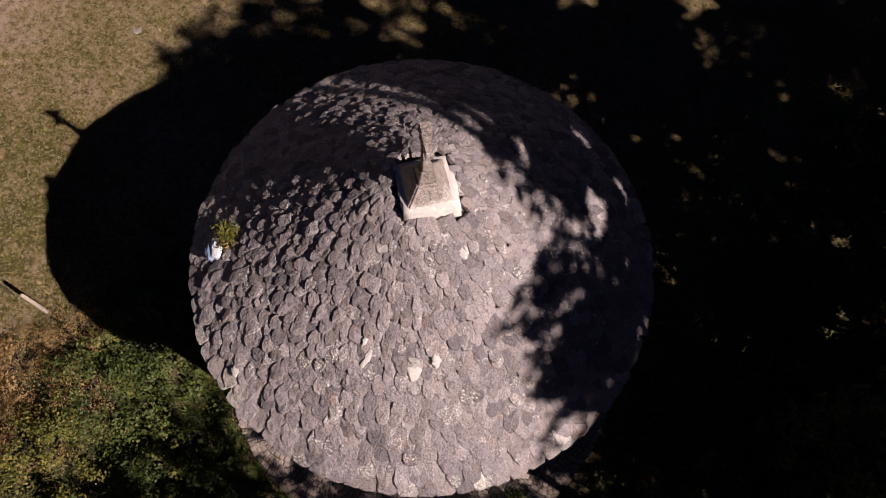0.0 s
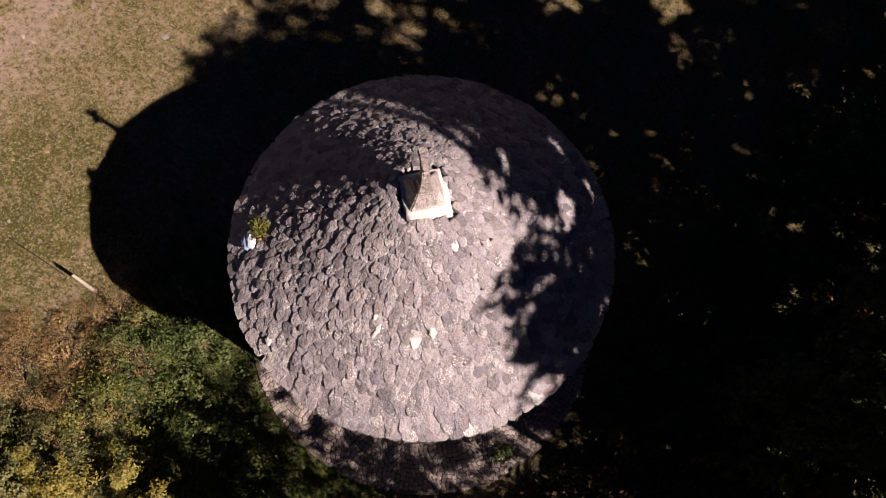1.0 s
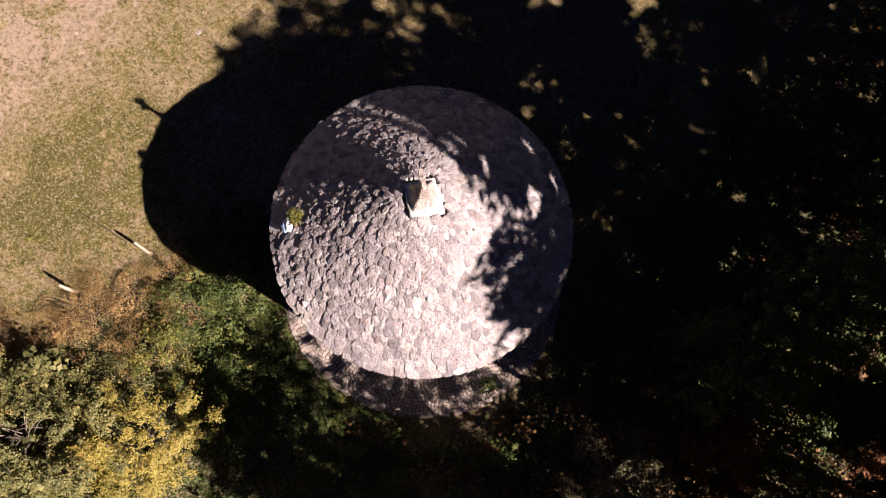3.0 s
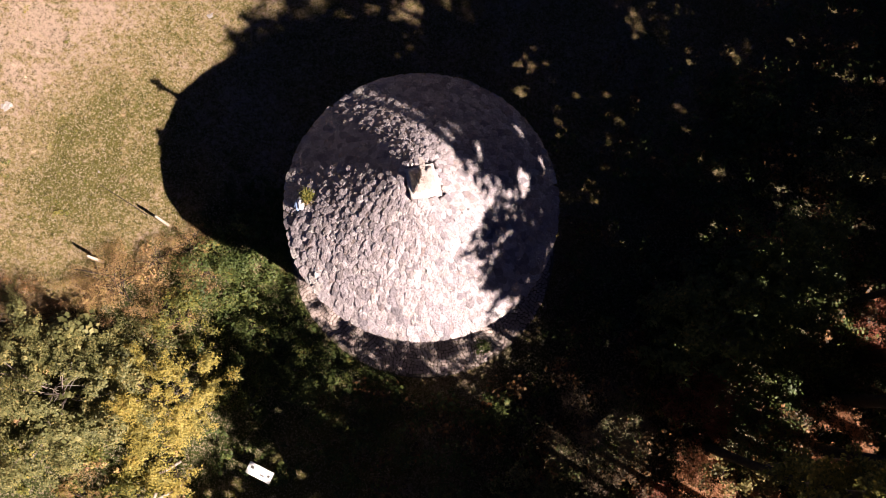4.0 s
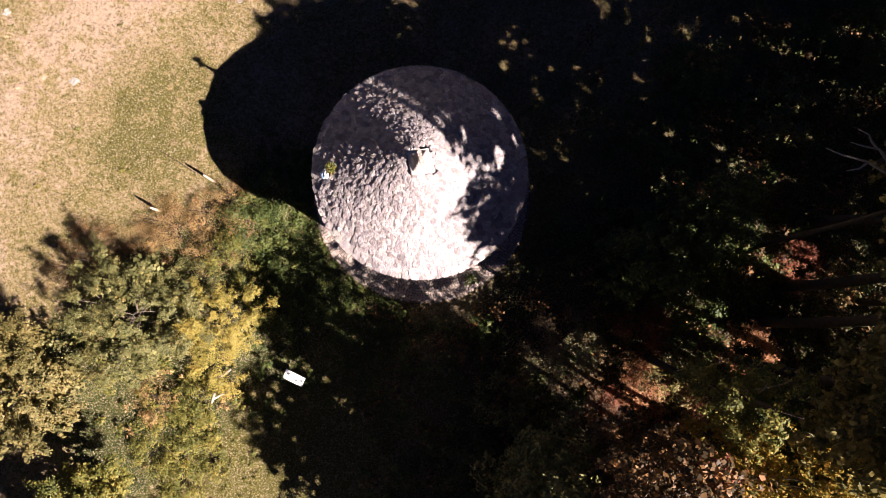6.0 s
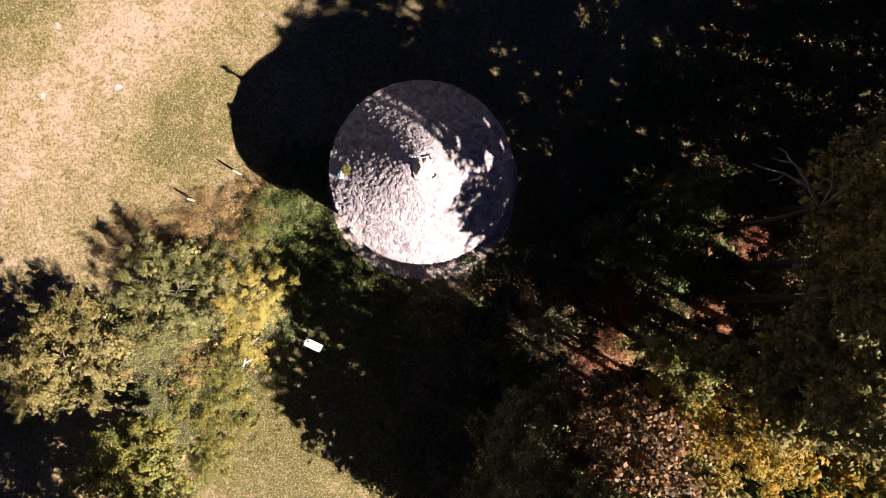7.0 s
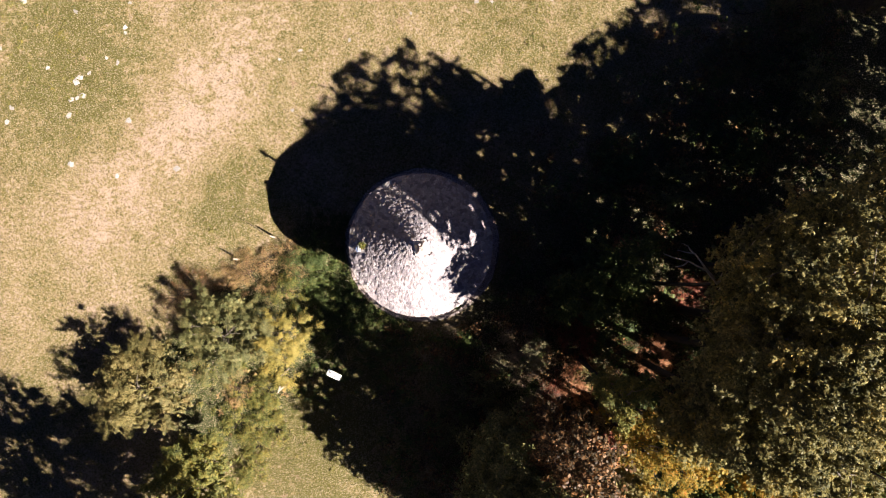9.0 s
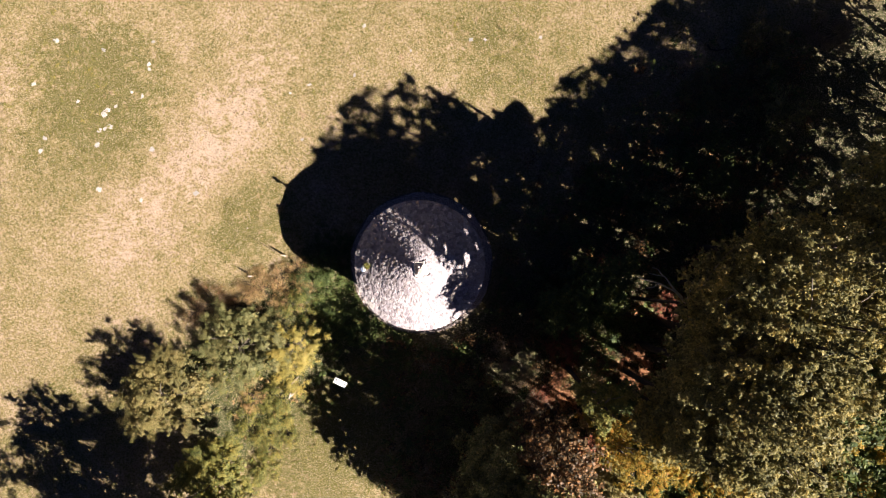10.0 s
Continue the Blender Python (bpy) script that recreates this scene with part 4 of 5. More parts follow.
for i, (x, y, h, r, mat, label) in enumerate((
        (-6.7, -1.2, 0.9, 1.3, FRESH, "low green leafy undergrowth near the tower"), (-5.6, -2.7, 0.6, 1.0, FRESH, "low green leafy undergrowth near the tower"), (-7.6, -2.6, 1.1, 1.0, LIME, "green leafy undergrowth turning yellow"),
        (-7.3, -1.2, 1.1, 0.8, BRAMBLE, "rusty bramble among green leaves"), (-8.3, -2.4, 1.1, 0.9, BRAMBLE, "rusty bramble among green leaves"), (-7.6, -0.1, 0.8, 0.8, BRAMBLE, "dry rusty bramble round a fence post"), (-8.7, -0.7, 0.7, 0.9, BRAMBLE, "dry rusty bramble round a fence post"), (-9.7, -1.6, 0.9, 1.4, BRAMBLE, "rusty brown bramble tangle in the sun"), (-11.2, -2.4, 0.8, 1.4, BRAMBLE, "rusty brown bramble tangle in the sun"), (-10.4, -1.3, 0.9, 1.0, BRAMBLE, "rusty brown bramble tangle in the sun"),
        # first two: red brambles with their shade put into dark russet leaves
        (-12.7, -2.4, 1.3, 1.2, RUSSET, "red bramble at the meadow's edge, darkened to russet for shade"), (-13.8, -2.9, 1.0, 1.0, RUSSET, "low red bramble at the meadow's edge, darkened for shade"), (-8.7, -3.3, 1.1, 0.8, GREEN, "dark green leafy shrub behind the bramble"), (-10.5, -8.2, 1.0, 0.9, BRAMBLE, "dry brown shrub among green weeds"),
        (-8.0, -6.7, 1.3, 1.2, YELLOW, "low yellow-green shrub beside the fence posts"), (-8.8, -8.2, 0.9, 1.0, LIME, "low yellow-green shrub beside the fence posts"), (-9.0, -9.4, 0.6, 1.0, LIME, "low green weeds at the grass strip"), (-10.6, -10.0, 0.7, 1.1, LIME, "low green weeds at the grass strip"), (-9.6, -11.3, 0.6, 1.0, LIME, "low green weeds at the grass strip"), (-9.9, -12.8, 0.6, 1.0, LIME, "low green weeds at the grass strip"), (-8.4, -10.6, 0.35, 0.8, LIME, "low green weeds at the grass strip"),
        (-3.9, -4.3, 0.5, 0.8, FRESH, "low green leafy undergrowth near the tower"), (-5.6, -4.4, 0.45, 1.0, FRESH, "low green leafy undergrowth near the tower"), (1.85, -3.45, 0.55, 0.3, FRESH, "small green weed beside the paving"), (2.2, -5.6, 0.7, 0.8, FRESH, "low green leafy undergrowth near the tower"))):
    if mat in (BRAMBLE, RED, RUSSET):
        shrub(x, y, h, r, mat, label, 200 + i, per=1900, leaf=0.05, clumps=int(11 + 11 * r), stems=14, slim=0.28)
    else:
        shrub(x, y, h * 1.35, r, mat, label, 200 + i, per=950, leaf=0.075, clumps=int(14 + 14 * r))


def build_undergrowth():
    """A low carpet of weeds and bramble leaves between the bushes."""
    rng = np.random.default_rng(88)
    spots = [(-6.4, -0.6, 1.6), (-7.3, -1.6, 1.3), (-6.3, -3.2, 1.5), (-11.5, -5.2, 2.2), (-9.4, -7.0, 2.0), (-11.4, -7.9, 1.8), (-10.0, -9.6, 1.6), (-8.6, -1.4, 1.2), (-10.2, -2.0, 1.2), (-11.6, -2.7, 1.1), (-5.2, -1.1, 1.2), (-5.9, 0.1, 1.0), (-5.2, -2.4, 1.2), (-4.5, -3.2, 1.0), (-3.6, -4.0, 0.9), (-4.6, -4.2, 1.5), (-3.0, -5.6, 1.4), (-6.2, -5.0, 1.3), (-4.2, -6.4, 1.2), (-7.4, -9.0, 1.0), (-2.0, -5.6, 1.2), (-0.5, -6.0, 1.2), (-3.4, -7.4, 1.5), (1.0, -5.7, 1.0), (-5.6, -6.6, 1.1), (-5.8, -8.4, 1.2), (-1.5, -7.6, 1.5)]
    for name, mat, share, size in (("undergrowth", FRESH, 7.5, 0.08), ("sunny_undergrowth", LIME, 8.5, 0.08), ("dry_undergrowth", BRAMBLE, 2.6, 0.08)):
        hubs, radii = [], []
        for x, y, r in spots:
            # bramble and yellow-green weeds to the west, fresh green nearer the tower
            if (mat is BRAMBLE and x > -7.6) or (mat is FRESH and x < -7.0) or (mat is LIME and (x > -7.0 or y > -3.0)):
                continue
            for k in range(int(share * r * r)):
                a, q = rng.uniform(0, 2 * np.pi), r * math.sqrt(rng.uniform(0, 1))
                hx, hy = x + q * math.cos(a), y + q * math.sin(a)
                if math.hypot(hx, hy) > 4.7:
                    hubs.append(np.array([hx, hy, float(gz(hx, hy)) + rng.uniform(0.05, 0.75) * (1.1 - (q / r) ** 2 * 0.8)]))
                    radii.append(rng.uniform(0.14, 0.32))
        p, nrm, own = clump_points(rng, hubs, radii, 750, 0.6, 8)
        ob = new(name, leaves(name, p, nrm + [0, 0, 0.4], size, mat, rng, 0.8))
        tagged(ob, "rusty dry stalks and leaves among the weeds" if mat is BRAMBLE else "yellow-green weeds among the western bushes" if mat is LIME else "leafy green weeds covering the ground nearer the tower", "undergrowth", kind="stuff")
    for name, mat, n, tall, label in (("wood_undergrowth", FRESH, 950, 0.9, "dark leafy plants on the floor of the wood"), ("rusty_wood_undergrowth", RUSSET, 850, 1.1, "russet fern and bramble on the floor of the wood")):
        x, y = rng.uniform(-2.5, 24, n * 2), rng.uniform(-16, 14, n * 2)
        side = 0.62 * x - 0.78 * y
        ok = (side > 1.5 + rng.normal(size=2 * n) * 1.5) & (np.hypot(x, y) > 4.9)
        hubs = [np.array([u, v, float(gz(u, v)) + rng.uniform(0.05, tall)]) for u, v in zip(x[ok][:n], y[ok][:n])]
        p, nrm, own = clump_points(rng, hubs, rng.uniform(0.25, 0.6, len(hubs)), 220, 0.6, 9)
        tagged(new(name, leaves(name, p, nrm, 0.13, mat, rng, 0.75)), label, "undergrowth", kind="stuff")


build_undergrowth()

# ---- the wood to the east and south ----
def bare_tree(x, y, label, seed):
    """A dead tree: a slim trunk and pale leafless boughs."""
    rg = random.Random(seed)
    g = float(gz(x, y))
    ob = thing("bare_tree", x, y, g, label, "tree", "trees of the wood")
    fork = (12.7 - x, -1.7 - y, 10.6 - g)
    part("trunk", bar("trunk", [(0, 0, -0.2), (-0.1, 0.1, 3.0), (fork[0] * 0.6, fork[1] * 0.6, 7.5 - g), fork], [0.13, 0.11, 0.085, 0.06], BARK, 7, 0.1, rg), ob)
    boughs = (((12.7, -1.7, 10.6), (11.93, -1.17, 11.3), (11.15, -0.77, 11.45), (10.5, -0.6, 11.5), (10.1, -0.45, 11.55)), ((12.5, -1.5, 10.8), (11.9, -1.05, 11.4), (11.4, -0.47, 11.5), (11.0, -0.36, 11.55), (10.65, -0.3, 11.6)),
              ((11.4, -0.47, 11.5), (11.2, -0.25, 11.6), (11.05, -0.1, 11.7), (10.75, -0.02, 11.75)), ((11.15, -0.77, 11.45), (10.9, -0.95, 11.5), (10.6, -1.0, 11.5)), ((12.7, -1.7, 10.6), (12.7, -1.2, 11.2), (12.5, -0.7, 11.7)), ((12.7, -1.7, 10.6), (13.1, -1.1, 11.4), (13.3, -0.5, 11.9), (13.6, 0.1, 12.2)))
    for i, line in enumerate(boughs):
        pts = [(a - x + rg.uniform(-0.03, 0.03), b - y + rg.uniform(-0.03, 0.03), c - g) for a, b, c in line]
        part("bough", bar("bough", pts, np.linspace(0.055 if i < 2 else 0.035, 0.012, len(pts)), DEADWOOD, 6, 0.1, rg), ob, "pale leafless bough")


bare_tree(13.2, -2.2, "dead tree with pale leafless boughs in the wood", 5)
tree(16.0, -1.1, 21.0, 4.1, OAK, "tall oak with sparse green and yellow foliage", 301, 0.42, 70, 1900, 0.105, (0.32, 0.54), airy=1.8, twigs=7, tight=0.075, fill=320, rise=-0.1, cast=((-7.4, -2.0, 6.8, 12.4, 190), (-2.0, 5.0, 7.5, 12.0, 60)))
tree(17.4, 0.9, 19.8, 2.7, OAK, "tall oak with yellowing foliage at the top", 351, 0.5, 38, 1900, 0.105, (0.3, 0.5), airy=1.6, twigs=7, tight=0.075, fill=120, rise=0.2, cast=((-5.8, 3.5, 9.3, 12.6, 80),))
tree(13.85, -5.17, 20.6, 2.7, OAK, "tall slender oak with sparse foliage", 313, 0.55, 46, 1900, 0.105, (0.3, 0.5), airy=1.6, twigs=7, tight=0.075, fill=260, rise=-0.1, cast=((-7.6, -2.5, 4.0, 8.2, 190), (-7.9, -4.6, 5.3, 7.4, 90), (-5.6, -3.6, 4.8, 6.6, 60)))
tree(15.7, -7.3, 19.76, 2.9, OAK, "tall oak with olive foliage", 317, 0.55, 48, 1900, 0.105, (0.3, 0.5), airy=1.6, twigs=7, tight=0.075, fill=190, rise=-0.1)
tree(14.9, -3.74, 21.66, 2.2, OAK, "tall slender oak with olive foliage", 322, 0.55, 36, 1900, 0.105, (0.3, 0.5), airy=1.6, twigs=7, tight=0.075, fill=130, rise=-0.1, cast=((-6.8, -2.2, 3.5, 7.0, 120),))
# added below the oaks to stop sun streaks on the wood's floor
tree(18.0, -4.4, 10.8, 3.4, FRESH, "green tree added below the oaks to block low sun", 318, 0.58, 90, 560, 0.14, (0.45, 0.8))
tree(9.1, -6.6, 14.2, 1.3, LIME, "slender fresh-green tree among the autumn trees", 302, 0.35, 45, 1600, 0.095, (0.32, 0.5), airy=0.9)
tree(12.5, -6.65, 18.6, 2.0, OAK, "slender oak with thin olive foliage", 329, 0.5, 28, 1900, 0.105, (0.28, 0.46), airy=1.6, twigs=7, tight=0.075, fill=190, rise=0.0, cast=((-6.3, -2.2, 0.4, 4.0, 130), (-4.9, -3.2, 1.5, 3.2, 60)))
tree(12.6, -7.6, 16.6, 2.0, OAK, "tall oak with olive foliage", 347, 0.55, 28, 1900, 0.105, (0.28, 0.46), airy=1.6, twigs=7, tight=0.075, fill=90, rise=-0.1)
tree(9.7, -9.1, 12.6, 1.4, GOLD, "slender tree with bright golden leaves", 341, 0.3, 60, 1600, 0.09, (0.28, 0.46), airy=0.9, fill=14)
tree(8.3, -9.4, 10.7, 0.55, RED, "thin sapling with bright red leaves", 342, 0.6, 14, 1100, 0.11, (0.22, 0.34))
tree(11.6, -9.6, 11.8, 2.2, GOLD, "tree with golden and orange autumn leaves", 303, 0.3, 90, 1250, 0.088, (0.3, 0.55))
tree(17.6, -6.4, 15.5, 4.2, OAK, "tall broad-leaved tree with olive foliage", 304, 0.5, 46, 1900, 0.105, (0.34, 0.54), airy=2.0, twigs=7, tight=0.075, fill=90, rise=-0.2)
tree(20.5, -2.5, 16.5, 4.0, OAK, "tall broad-leaved tree with olive foliage", 305, 0.4, 50, 1900, 0.11, (0.36, 0.56), airy=1.9, twigs=7, tight=0.075, fill=110)
tree(15.6, -9.2, 14.0, 3.3, GOLD, "tall tree turning yellow and orange", 306, 0.4, 60, 3600, 0.1, (0.32, 0.52), airy=1.9, fill=50)
tree(19.5, -10.6, 14.5, 3.6, LIME, "tall tree with yellow-green foliage", 316, 0.45, 60, 2600, 0.12, (0.34, 0.54), airy=1.9, fill=60)
# next two: moved outwards along the sun's rays, kept for their shade
tree(24.1, 1.0, 15.4, 3.6, OAK, "broad-leaved tree with green and yellow leaves, placed for its shade", 307, 0.38, 70, 2000, 0.12, (0.36, 0.6), airy=1.0, fill=150, rise=0.6)
tree(23.2, -1.7, 21.6, 3.1, OAK, "broad oak with green and yellow leaves, placed for its shade", 314, 0.43, 80, 1100, 0.13, (0.45, 0.8), airy=0.6, fill=120, rise=0.6)
tree(11.0, -7.8, 7.5, 1.4, FRESH, "small green tree under the tall ones", 308, 0.3, 40, 560, 0.12, (0.35, 0.6))
# placed to the south so that its shade reaches the panel's surroundings
tree(8.3, -15.8, 12.8, 3.6, OAK, "tall broad-leaved tree beyond the panel, added for its shade", 309, 0.2, 110, 400, 0.17, fill=90, cast=((-7.4, -3.0, -10.0, -6.0, 60),))
tree(6.7, -9.9, 13.5, 2.0, RUSSET, "tall tree with brown and orange leaves", 315, 0.25, 75, 1900, 0.085, (0.32, 0.55), airy=0.7, fill=80, rise=0.85)
tree(8.8, -11.6, 13.4, 1.9, OLIVE, "tall tree with thinning olive and orange leaves", 327, 0.25, 55, 1300, 0.11, (0.3, 0.5), airy=1.5, fill=50, rise=0.5)
tree(6.4, -12.0, 14.0, 1.5, GREEN, "tall dark green tree in the wood", 328, 0.25, 60, 1200, 0.11, (0.32, 0.52), airy=0.6, fill=60, rise=0.85, cast=((-7.6, -4.0, -6.6, -3.4, 90),))
# another low crown added to block sun under the oaks
tree(19.2, -7.6, 10.5, 3.3, FRESH, "green tree added below the oaks to block low sun", 319, 0.6, 80, 560, 0.13, (0.4, 0.8))
# added so that its shade reaches the side of the grass strip
tree(7.2, -18.4, 14.8, 2.4, OAK, "tall broad-leaved tree beyond the panel, added for its shade", 323, 0.25, 90, 420, 0.15, fill=60, rise=0.5)
tree(22.8, -13.0, 13.5, 3.0, GOLD, "tall tree turning yellow and orange", 324, 0.4, 60, 2400, 0.12, (0.34, 0.54), airy=1.7, fill=50)
tree(27.0, -9.8, 8.0, 3.6, LIME, "tall tree with yellow-green foliage", 325, 0.3, 70, 1600, 0.13, (0.45, 0.7), airy=1.4, fill=60)
tree(27.5, -15.0, 9.0, 3.8, GOLD, "tall tree turning yellow and orange", 326, 0.3, 70, 1200, 0.14, (0.45, 0.75), airy=1.2, fill=60)
# added south of the view for its shade
tree(15.0, -18.0, 16.0, 4.0, OAK, "tall broad-leaved tree added round the wood for its shade", 310, 0.3, 90, 350, 0.17)
tree(4.6, -11.8, 8.8, 2.7, GREEN, "dark green tree in the shade of the wood", 311, 0.15, 110, 420, 0.14, fill=60)
tree(3.2, -15.2, 9.0, 2.5, GREEN, "dark green tree at the edge of the grass strip", 312, 0.1, 110, 420, 0.14, fill=60)
tree(11.0, -1.2, 4.6, 2.0, FRESH, "young green tree in the shade of the oaks", 320, 0.12, 60, 480, 0.13, (0.4, 0.75), fill=15)
tree(9.0, -3.0, 4.0, 1.8, FRESH, "young green tree in the shade of the oaks", 321, 0.12, 50, 480, 0.13, (0.4, 0.7), fill=10)
# three young trees added under the crowns to stop low sunlight
tree(14.2, -12.8, 7.5, 2.3, FRESH, "hidden young tree added to block low sun under the crowns", 348, 0.15, 60, 420, 0.18, (0.5, 0.9), fill=40, rise=0.3)
tree(17.6, -13.6, 8.0, 2.6, FRESH, "hidden young tree added to block low sun under the crowns", 349, 0.15, 60, 420, 0.18, (0.5, 0.9), fill=40, rise=0.3)
tree(20.6, -14.8, 8.5, 2.6, FRESH, "hidden young tree added to block low sun under the crowns", 350, 0.15, 60, 420, 0.18, (0.5, 0.9), fill=40, rise=0.3)
# two dense trees added past the view's edge to shade the north-east
tree(28.0, 0.8, 20.5, 4.2, OAK, "tall broad-leaved tree added round the wood for its shade", 343, 0.3, 90, 420, 0.2, (0.6, 1.0), fill=90, rise=0.5)
tree(32.0, 3.4, 20.5, 4.4, OAK, "tall broad-leaved tree added round the wood for its shade", 344, 0.3, 90, 420, 0.2, (0.6, 1.0), fill=90, rise=0.5)
# two trees beyond the view, added to shade the wood's floor
tree(23.8, -7.2, 13.5, 3.6, FRESH, "unseen green tree added to shade the floor of the wood", 345, 0.35, 80, 420, 0.2, (0.6, 1.0), fill=60, rise=0.3)
tree(22.4, -10.4, 12.0, 3.2, FRESH, "unseen green tree added to shade the floor of the wood", 346, 0.35, 70, 420, 0.2, (0.6, 1.0), fill=50, rise=0.3)
# outer trees added round the wood to keep its floor shaded
for i, (x, y, h, r) in enumerate(((25.5, 3.0, 14.5, 4.2), (28, -3, 17, 4.8), (28.5, -5.5, 15, 3.6), (30.5, 6, 16, 4.6), (33.5, 0, 17, 5.0), (34.5, -6.5, 17, 5.0), (25, -18.5, 16, 4.4), (33.5, 8.5, 20, 5.0), (31.0, 13.0, 15, 4.2), (30.0, 9.0, 15.5, 4.2))):
    tree(x, y, h, r, OAK, "tall broad-leaved tree added round the wood for its shade", 330 + i, 0.2, 55, 270, 0.2, (0.7, 1.2), fill=85, rise=0.4)
for i, (x, y, h, r, mat, label) in enumerate((
        (5.5, -6.2, 2.9, 1.6, BROWN, "sparse brown shrub in the shade"), (7.3, -8.6, 2.0, 0.9, RED, "dark red shrub in the wood"), (9.8, -7.4, 3.2, 1.2, OLIVE, "olive shrub under the trees"), (10.3, -8.6, 3.0, 1.1, ORANGE, "orange-brown shrub in the wood"), (11.4, -6.3, 2.6, 1.1, RUSSET, "russet shrub under the trees"), (8.9, -5.2, 2.4, 1.2, RED, "red-leaved shrub in the wood"), (8.75, -7.8, 2.3, 1.3, ORANGE, "orange-red shrub catching the sun"), (6.6, -9.4, 3.0, 1.5, BROWN, "brown shrub with thin foliage"), (10.4, -11.0, 5.0, 1.9, BRAMBLE, "orange-brown shrub in the wood"),
        (13.2, -6.3, 2.9, 1.1, ORANGE, "orange-tan shrub catching the sun"), (11.6, -0.3, 1.6, 0.8, ORANGE, "orange-tan low shrub catching the sun"), (15.4, -2.9, 2.0, 1.1, RED, "orange-red shrub catching the sun"), (13.0, -7.9, 2.2, 0.9, ORANGE, "orange-tan shrub catching the sun"), (16.9, -3.9, 1.5, 1.1, BRAMBLE, "orange shrub catching the sun"),
        (11.0, -3.0, 2.2, 1.5, FRESH, "green shrub under the trees"), (10.8, -5.8, 2.4, 1.5, FRESH, "green shrub under the trees"), (3.5, -8.5, 1.6, 1.6, GREEN, "dark green shrub under the trees"), (5.5, -11.0, 2.0, 1.8, GREEN, "dark green shrub under the trees"),
        (1.5, -10.5, 1.2, 1.4, GREEN, "dark green shrub under the trees"), (8.5, -1.5, 1.2, 1.4, GREEN, "dark green shrub under the trees"), (11.0, 4.5, 1.2, 1.5, FRESH, "green shrub at the wood's edge"), (14.5, 3.5, 1.8, 1.7, GREEN, "dark green shrub under the trees"),
        (18.0, 6.0, 2.2, 2.0, FRESH, "green shrub under the trees"), (22.0, 9.0, 2.4, 2.2, GREEN, "dark green shrub under the trees"), (17.5, 10.5, 1.2, 1.5, OLIVE, "olive shrub at the wood's edge"), (21.0, 13.5, 1.8, 1.8, OLIVE, "olive shrub at the wood's edge"), (25.0, 14.0, 1.8, 1.4, BROWN, "brown shrub at the wood's edge"))):
    dry = mat in (BROWN, ORANGE, RED)
    shrub(x, y, h, r, mat, label, 260 + i, per=1100 if dry else 520, leaf=0.075 if dry else 0.11, clumps=int(16 + 16 * r) if dry else int(14 + 10 * r), group="shrubs under the trees", slim=0.4 if dry else 0.55)


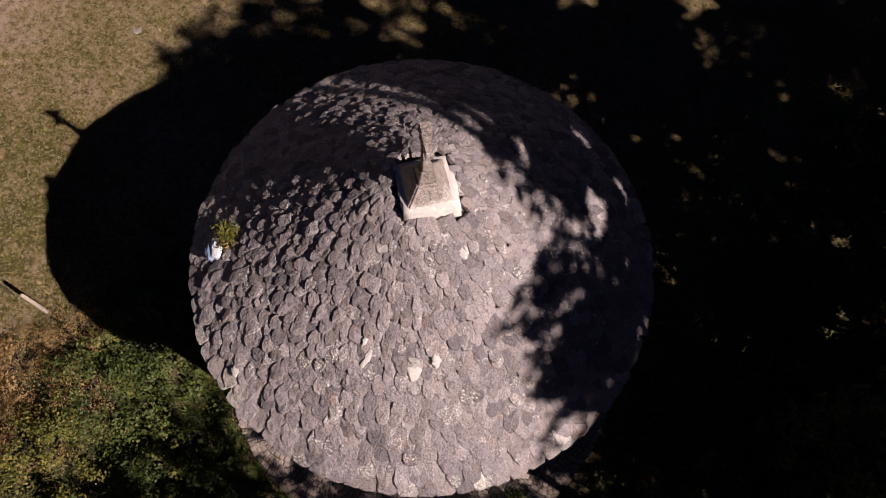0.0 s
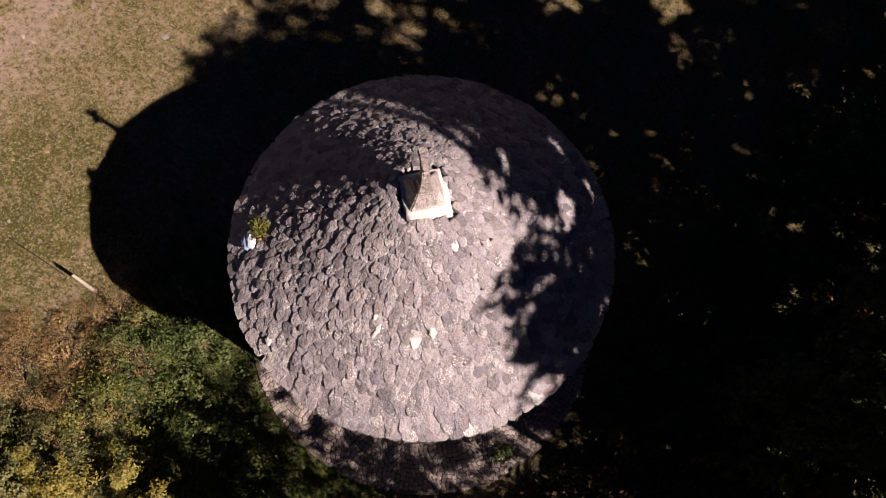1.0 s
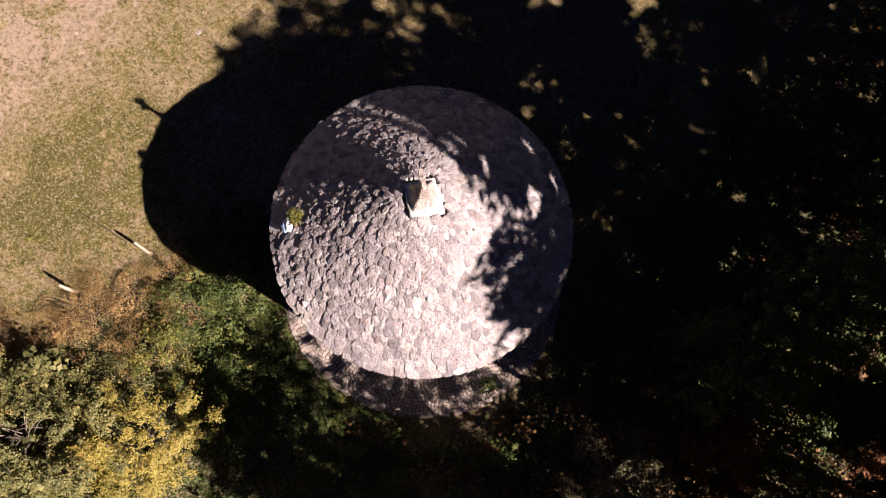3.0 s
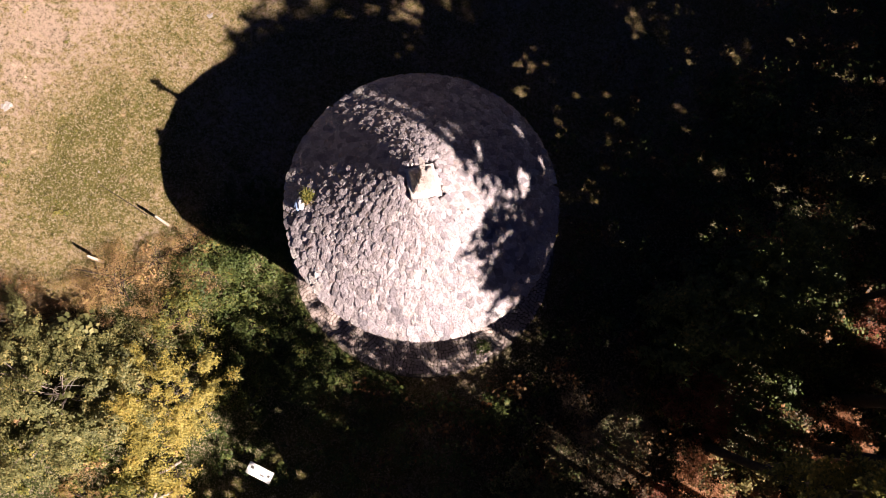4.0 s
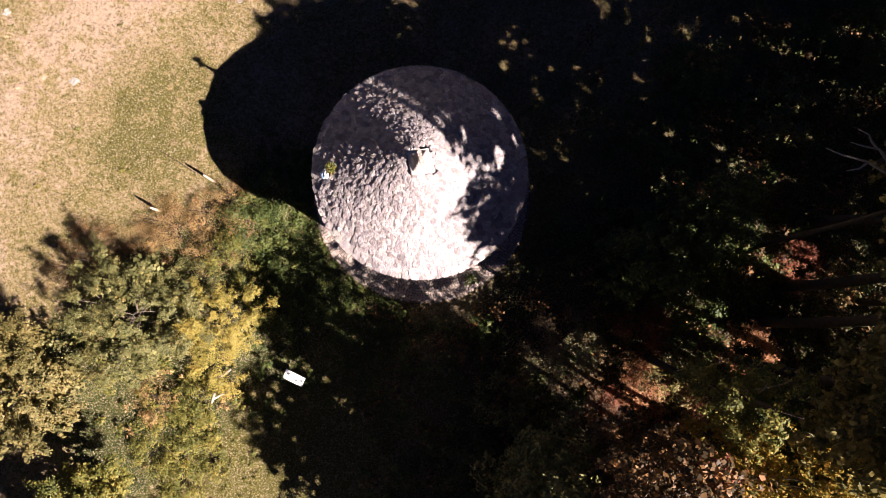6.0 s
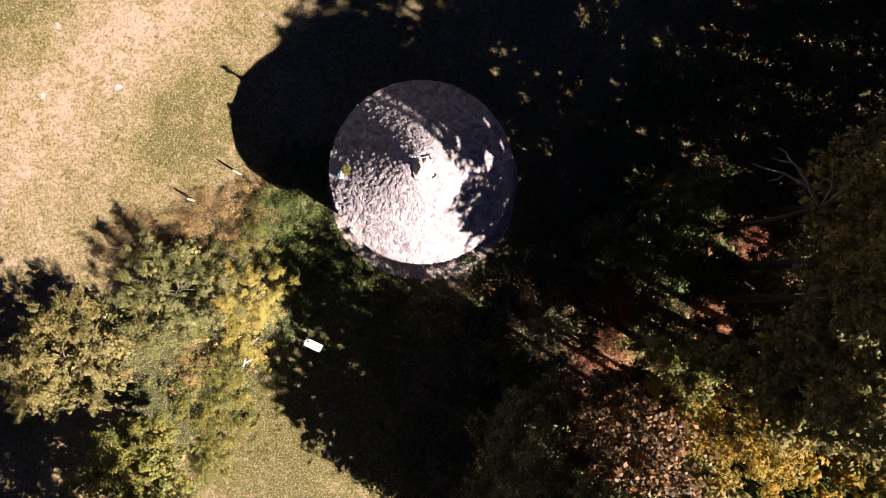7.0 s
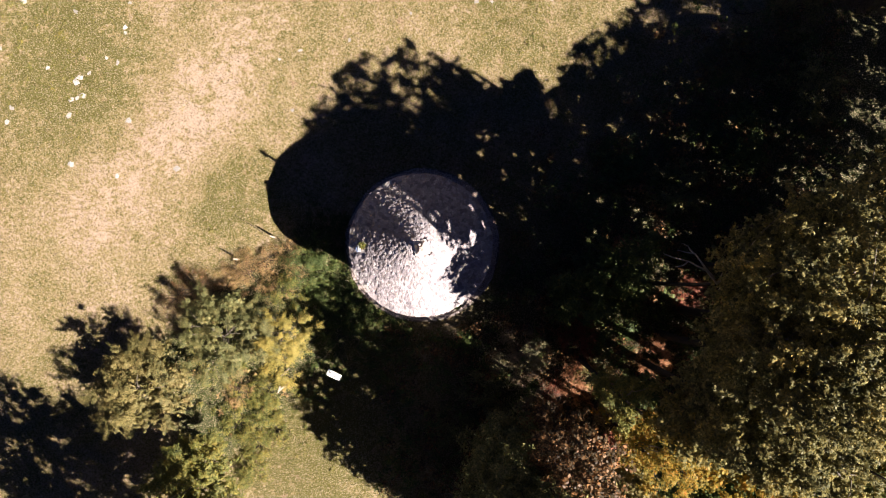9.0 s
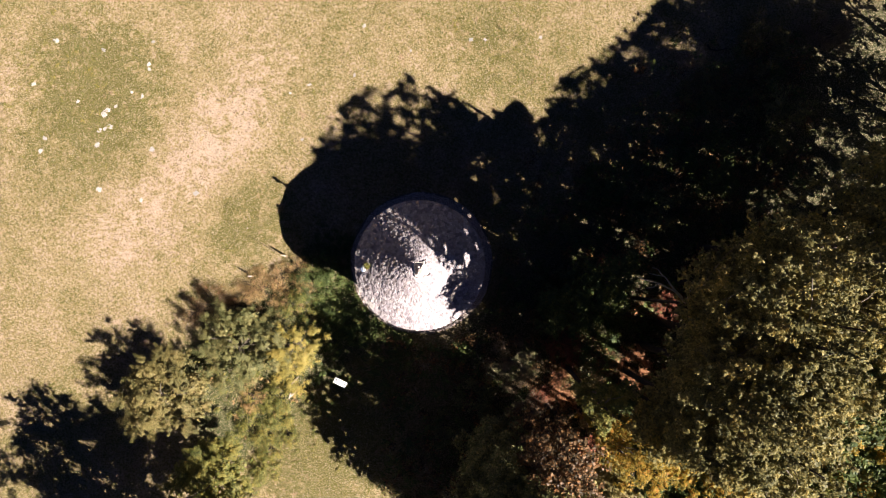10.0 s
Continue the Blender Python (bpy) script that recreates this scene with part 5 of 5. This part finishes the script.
# ---- grass ----
def build_grass():
    rng = np.random.default_rng(77)
    n = 125000
    x, y = rng.uniform(-29, 16, n), rng.uniform(-16, 20, n)
    clumpy = 0.5 + 0.5 * np.sin(x * 2.3 + 1.7 * np.sin(y * 1.9)) * np.sin(y * 2.9 + 1.3 * np.sin(x * 2.1))
    keep = (np.hypot(x, y) > 4.45) & (rng.uniform(size=n) < 0.35 + 0.65 * clumpy) & (0.62 * x - 0.78 * y < 6)
    x, y, clumpy = x[keep], y[keep], clumpy[keep]
    n = len(x)
    k = 4
    x, y = np.repeat(x, k) + rng.normal(size=n * k) * 0.035, np.repeat(y, k) + rng.normal(size=n * k) * 0.035
    m = n * k
    a = rng.uniform(0, 2 * np.pi, m)
    out = np.stack([np.cos(a), np.sin(a), 0 * a], 1)
    side = np.stack([-np.sin(a), np.cos(a), 0 * a], 1) * rng.uniform(0.004, 0.009, m)[:, None]
    root = np.stack([x, y, gz(x, y) - 0.01], 1)
    h = (rng.uniform(0.03, 0.085, m) * (0.6 + 0.8 * np.repeat(clumpy, k)))[:, None]
    tip = root + out * h * rng.uniform(0.3, 0.9, m)[:, None] + np.array([0, 0, 1.0]) * h
    v = np.stack([root - side, root + side, tip], 1).reshape(-1, 3)
    ob = new("grass", mesh_from("grass", v, np.arange(3 * m).reshape(m, 3), TUFT))
    tagged(ob, "short dry and green meadow grass", "grass", kind="stuff")
    # taller tussocks that stand out of the short grass
    n = 9000
    x, y = rng.uniform(-29, 14, n), rng.uniform(-15, 19, n)
    keep = (np.hypot(x, y) > 4.7) & (0.62 * x - 0.78 * y < 4)
    k = 11
    x, y = np.repeat(x[keep], k), np.repeat(y[keep], k)
    m = len(x)
    a = rng.uniform(0, 2 * np.pi, m)
    out = np.stack([np.cos(a), np.sin(a), 0 * a], 1)
    side = np.stack([-np.sin(a), np.cos(a), 0 * a], 1) * rng.uniform(0.006, 0.013, m)[:, None]
    root = np.stack([x + rng.normal(size=m) * 0.03, y + rng.normal(size=m) * 0.03, gz(x, y) - 0.01], 1)
    h = rng.uniform(0.07, 0.15, m)[:, None]
    tip = root + out * h * rng.uniform(0.5, 1.1, m)[:, None] + np.array([0, 0, 1.0]) * h * 0.8
    v = np.stack([root - side, root + side, tip], 1).reshape(-1, 3)
    tagged(new("tussocks", mesh_from("tussocks", v, np.arange(3 * m).reshape(m, 3), TUFT)), "tussocks of longer grass over the meadow", "grass", kind="stuff")


def build_weeds():
    """Small broad-leaved weeds dotted over the meadow, thicker to the north-west."""
    rng = np.random.default_rng(79)
    spots = [(-20.5, 9.5, 4.0, 130), (-21.5, 14.0, 4.0, 80), (5.0, 13.5, 4.0, 90), (-12.5, 1.5, 3.0, 14), (-7.5, -11.0, 2.5, 60), (-15.0, 12.0, 8.0, 30), (-10.0, 6.0, 6.0, 10), (-3.0, 14.0, 5.0, 40)]
    hubs, radii = [], []
    for x, y, r, n in spots:
        for k in range(n):
            u, v = x + rng.normal() * r * 0.5, y + rng.normal() * r * 0.5
            if math.hypot(u, v) > 4.8:
                hubs.append(np.array([u, v, float(gz(u, v)) + 0.03]))
                radii.append(rng.uniform(0.07, 0.22))
    p, nrm, own = clump_points(rng, hubs, radii, 900, 0.35, 7)
    tagged(new("weeds", leaves("weeds", p, nrm, 0.07, LIME, rng, 0.6)), "small green weeds dotted over the meadow", "weeds", kind="stuff")


def build_long_grass():
    """Lush long grass on the west and south-west of the paving."""
    rng = np.random.default_rng(83)
    verts, faces, base = [], [], 0
    for k in range(620):
        a, r = radians(rng.uniform(158, 262)), 4.45 + 2.3 * rng.uniform(0, 1) ** 1.6
        x, y = r * math.cos(a), r * math.sin(a)
        v, f = blades(rng, 22, rng.uniform(0.12, 0.26), rng.uniform(0.14, 0.34), 0.009)
        verts.append(v + np.array([x, y, float(gz(x, y)) - 0.02]))
        faces += [tuple(base + i for i in q) for q in f]
        base += len(v)
    tagged(new("long_grass", mesh_from("long_grass", np.concatenate(verts), faces, FRESH)), "lush green long grass beside the paving", "grass", kind="stuff")


build_grass()
build_weeds()
build_long_grass()
build_paving()
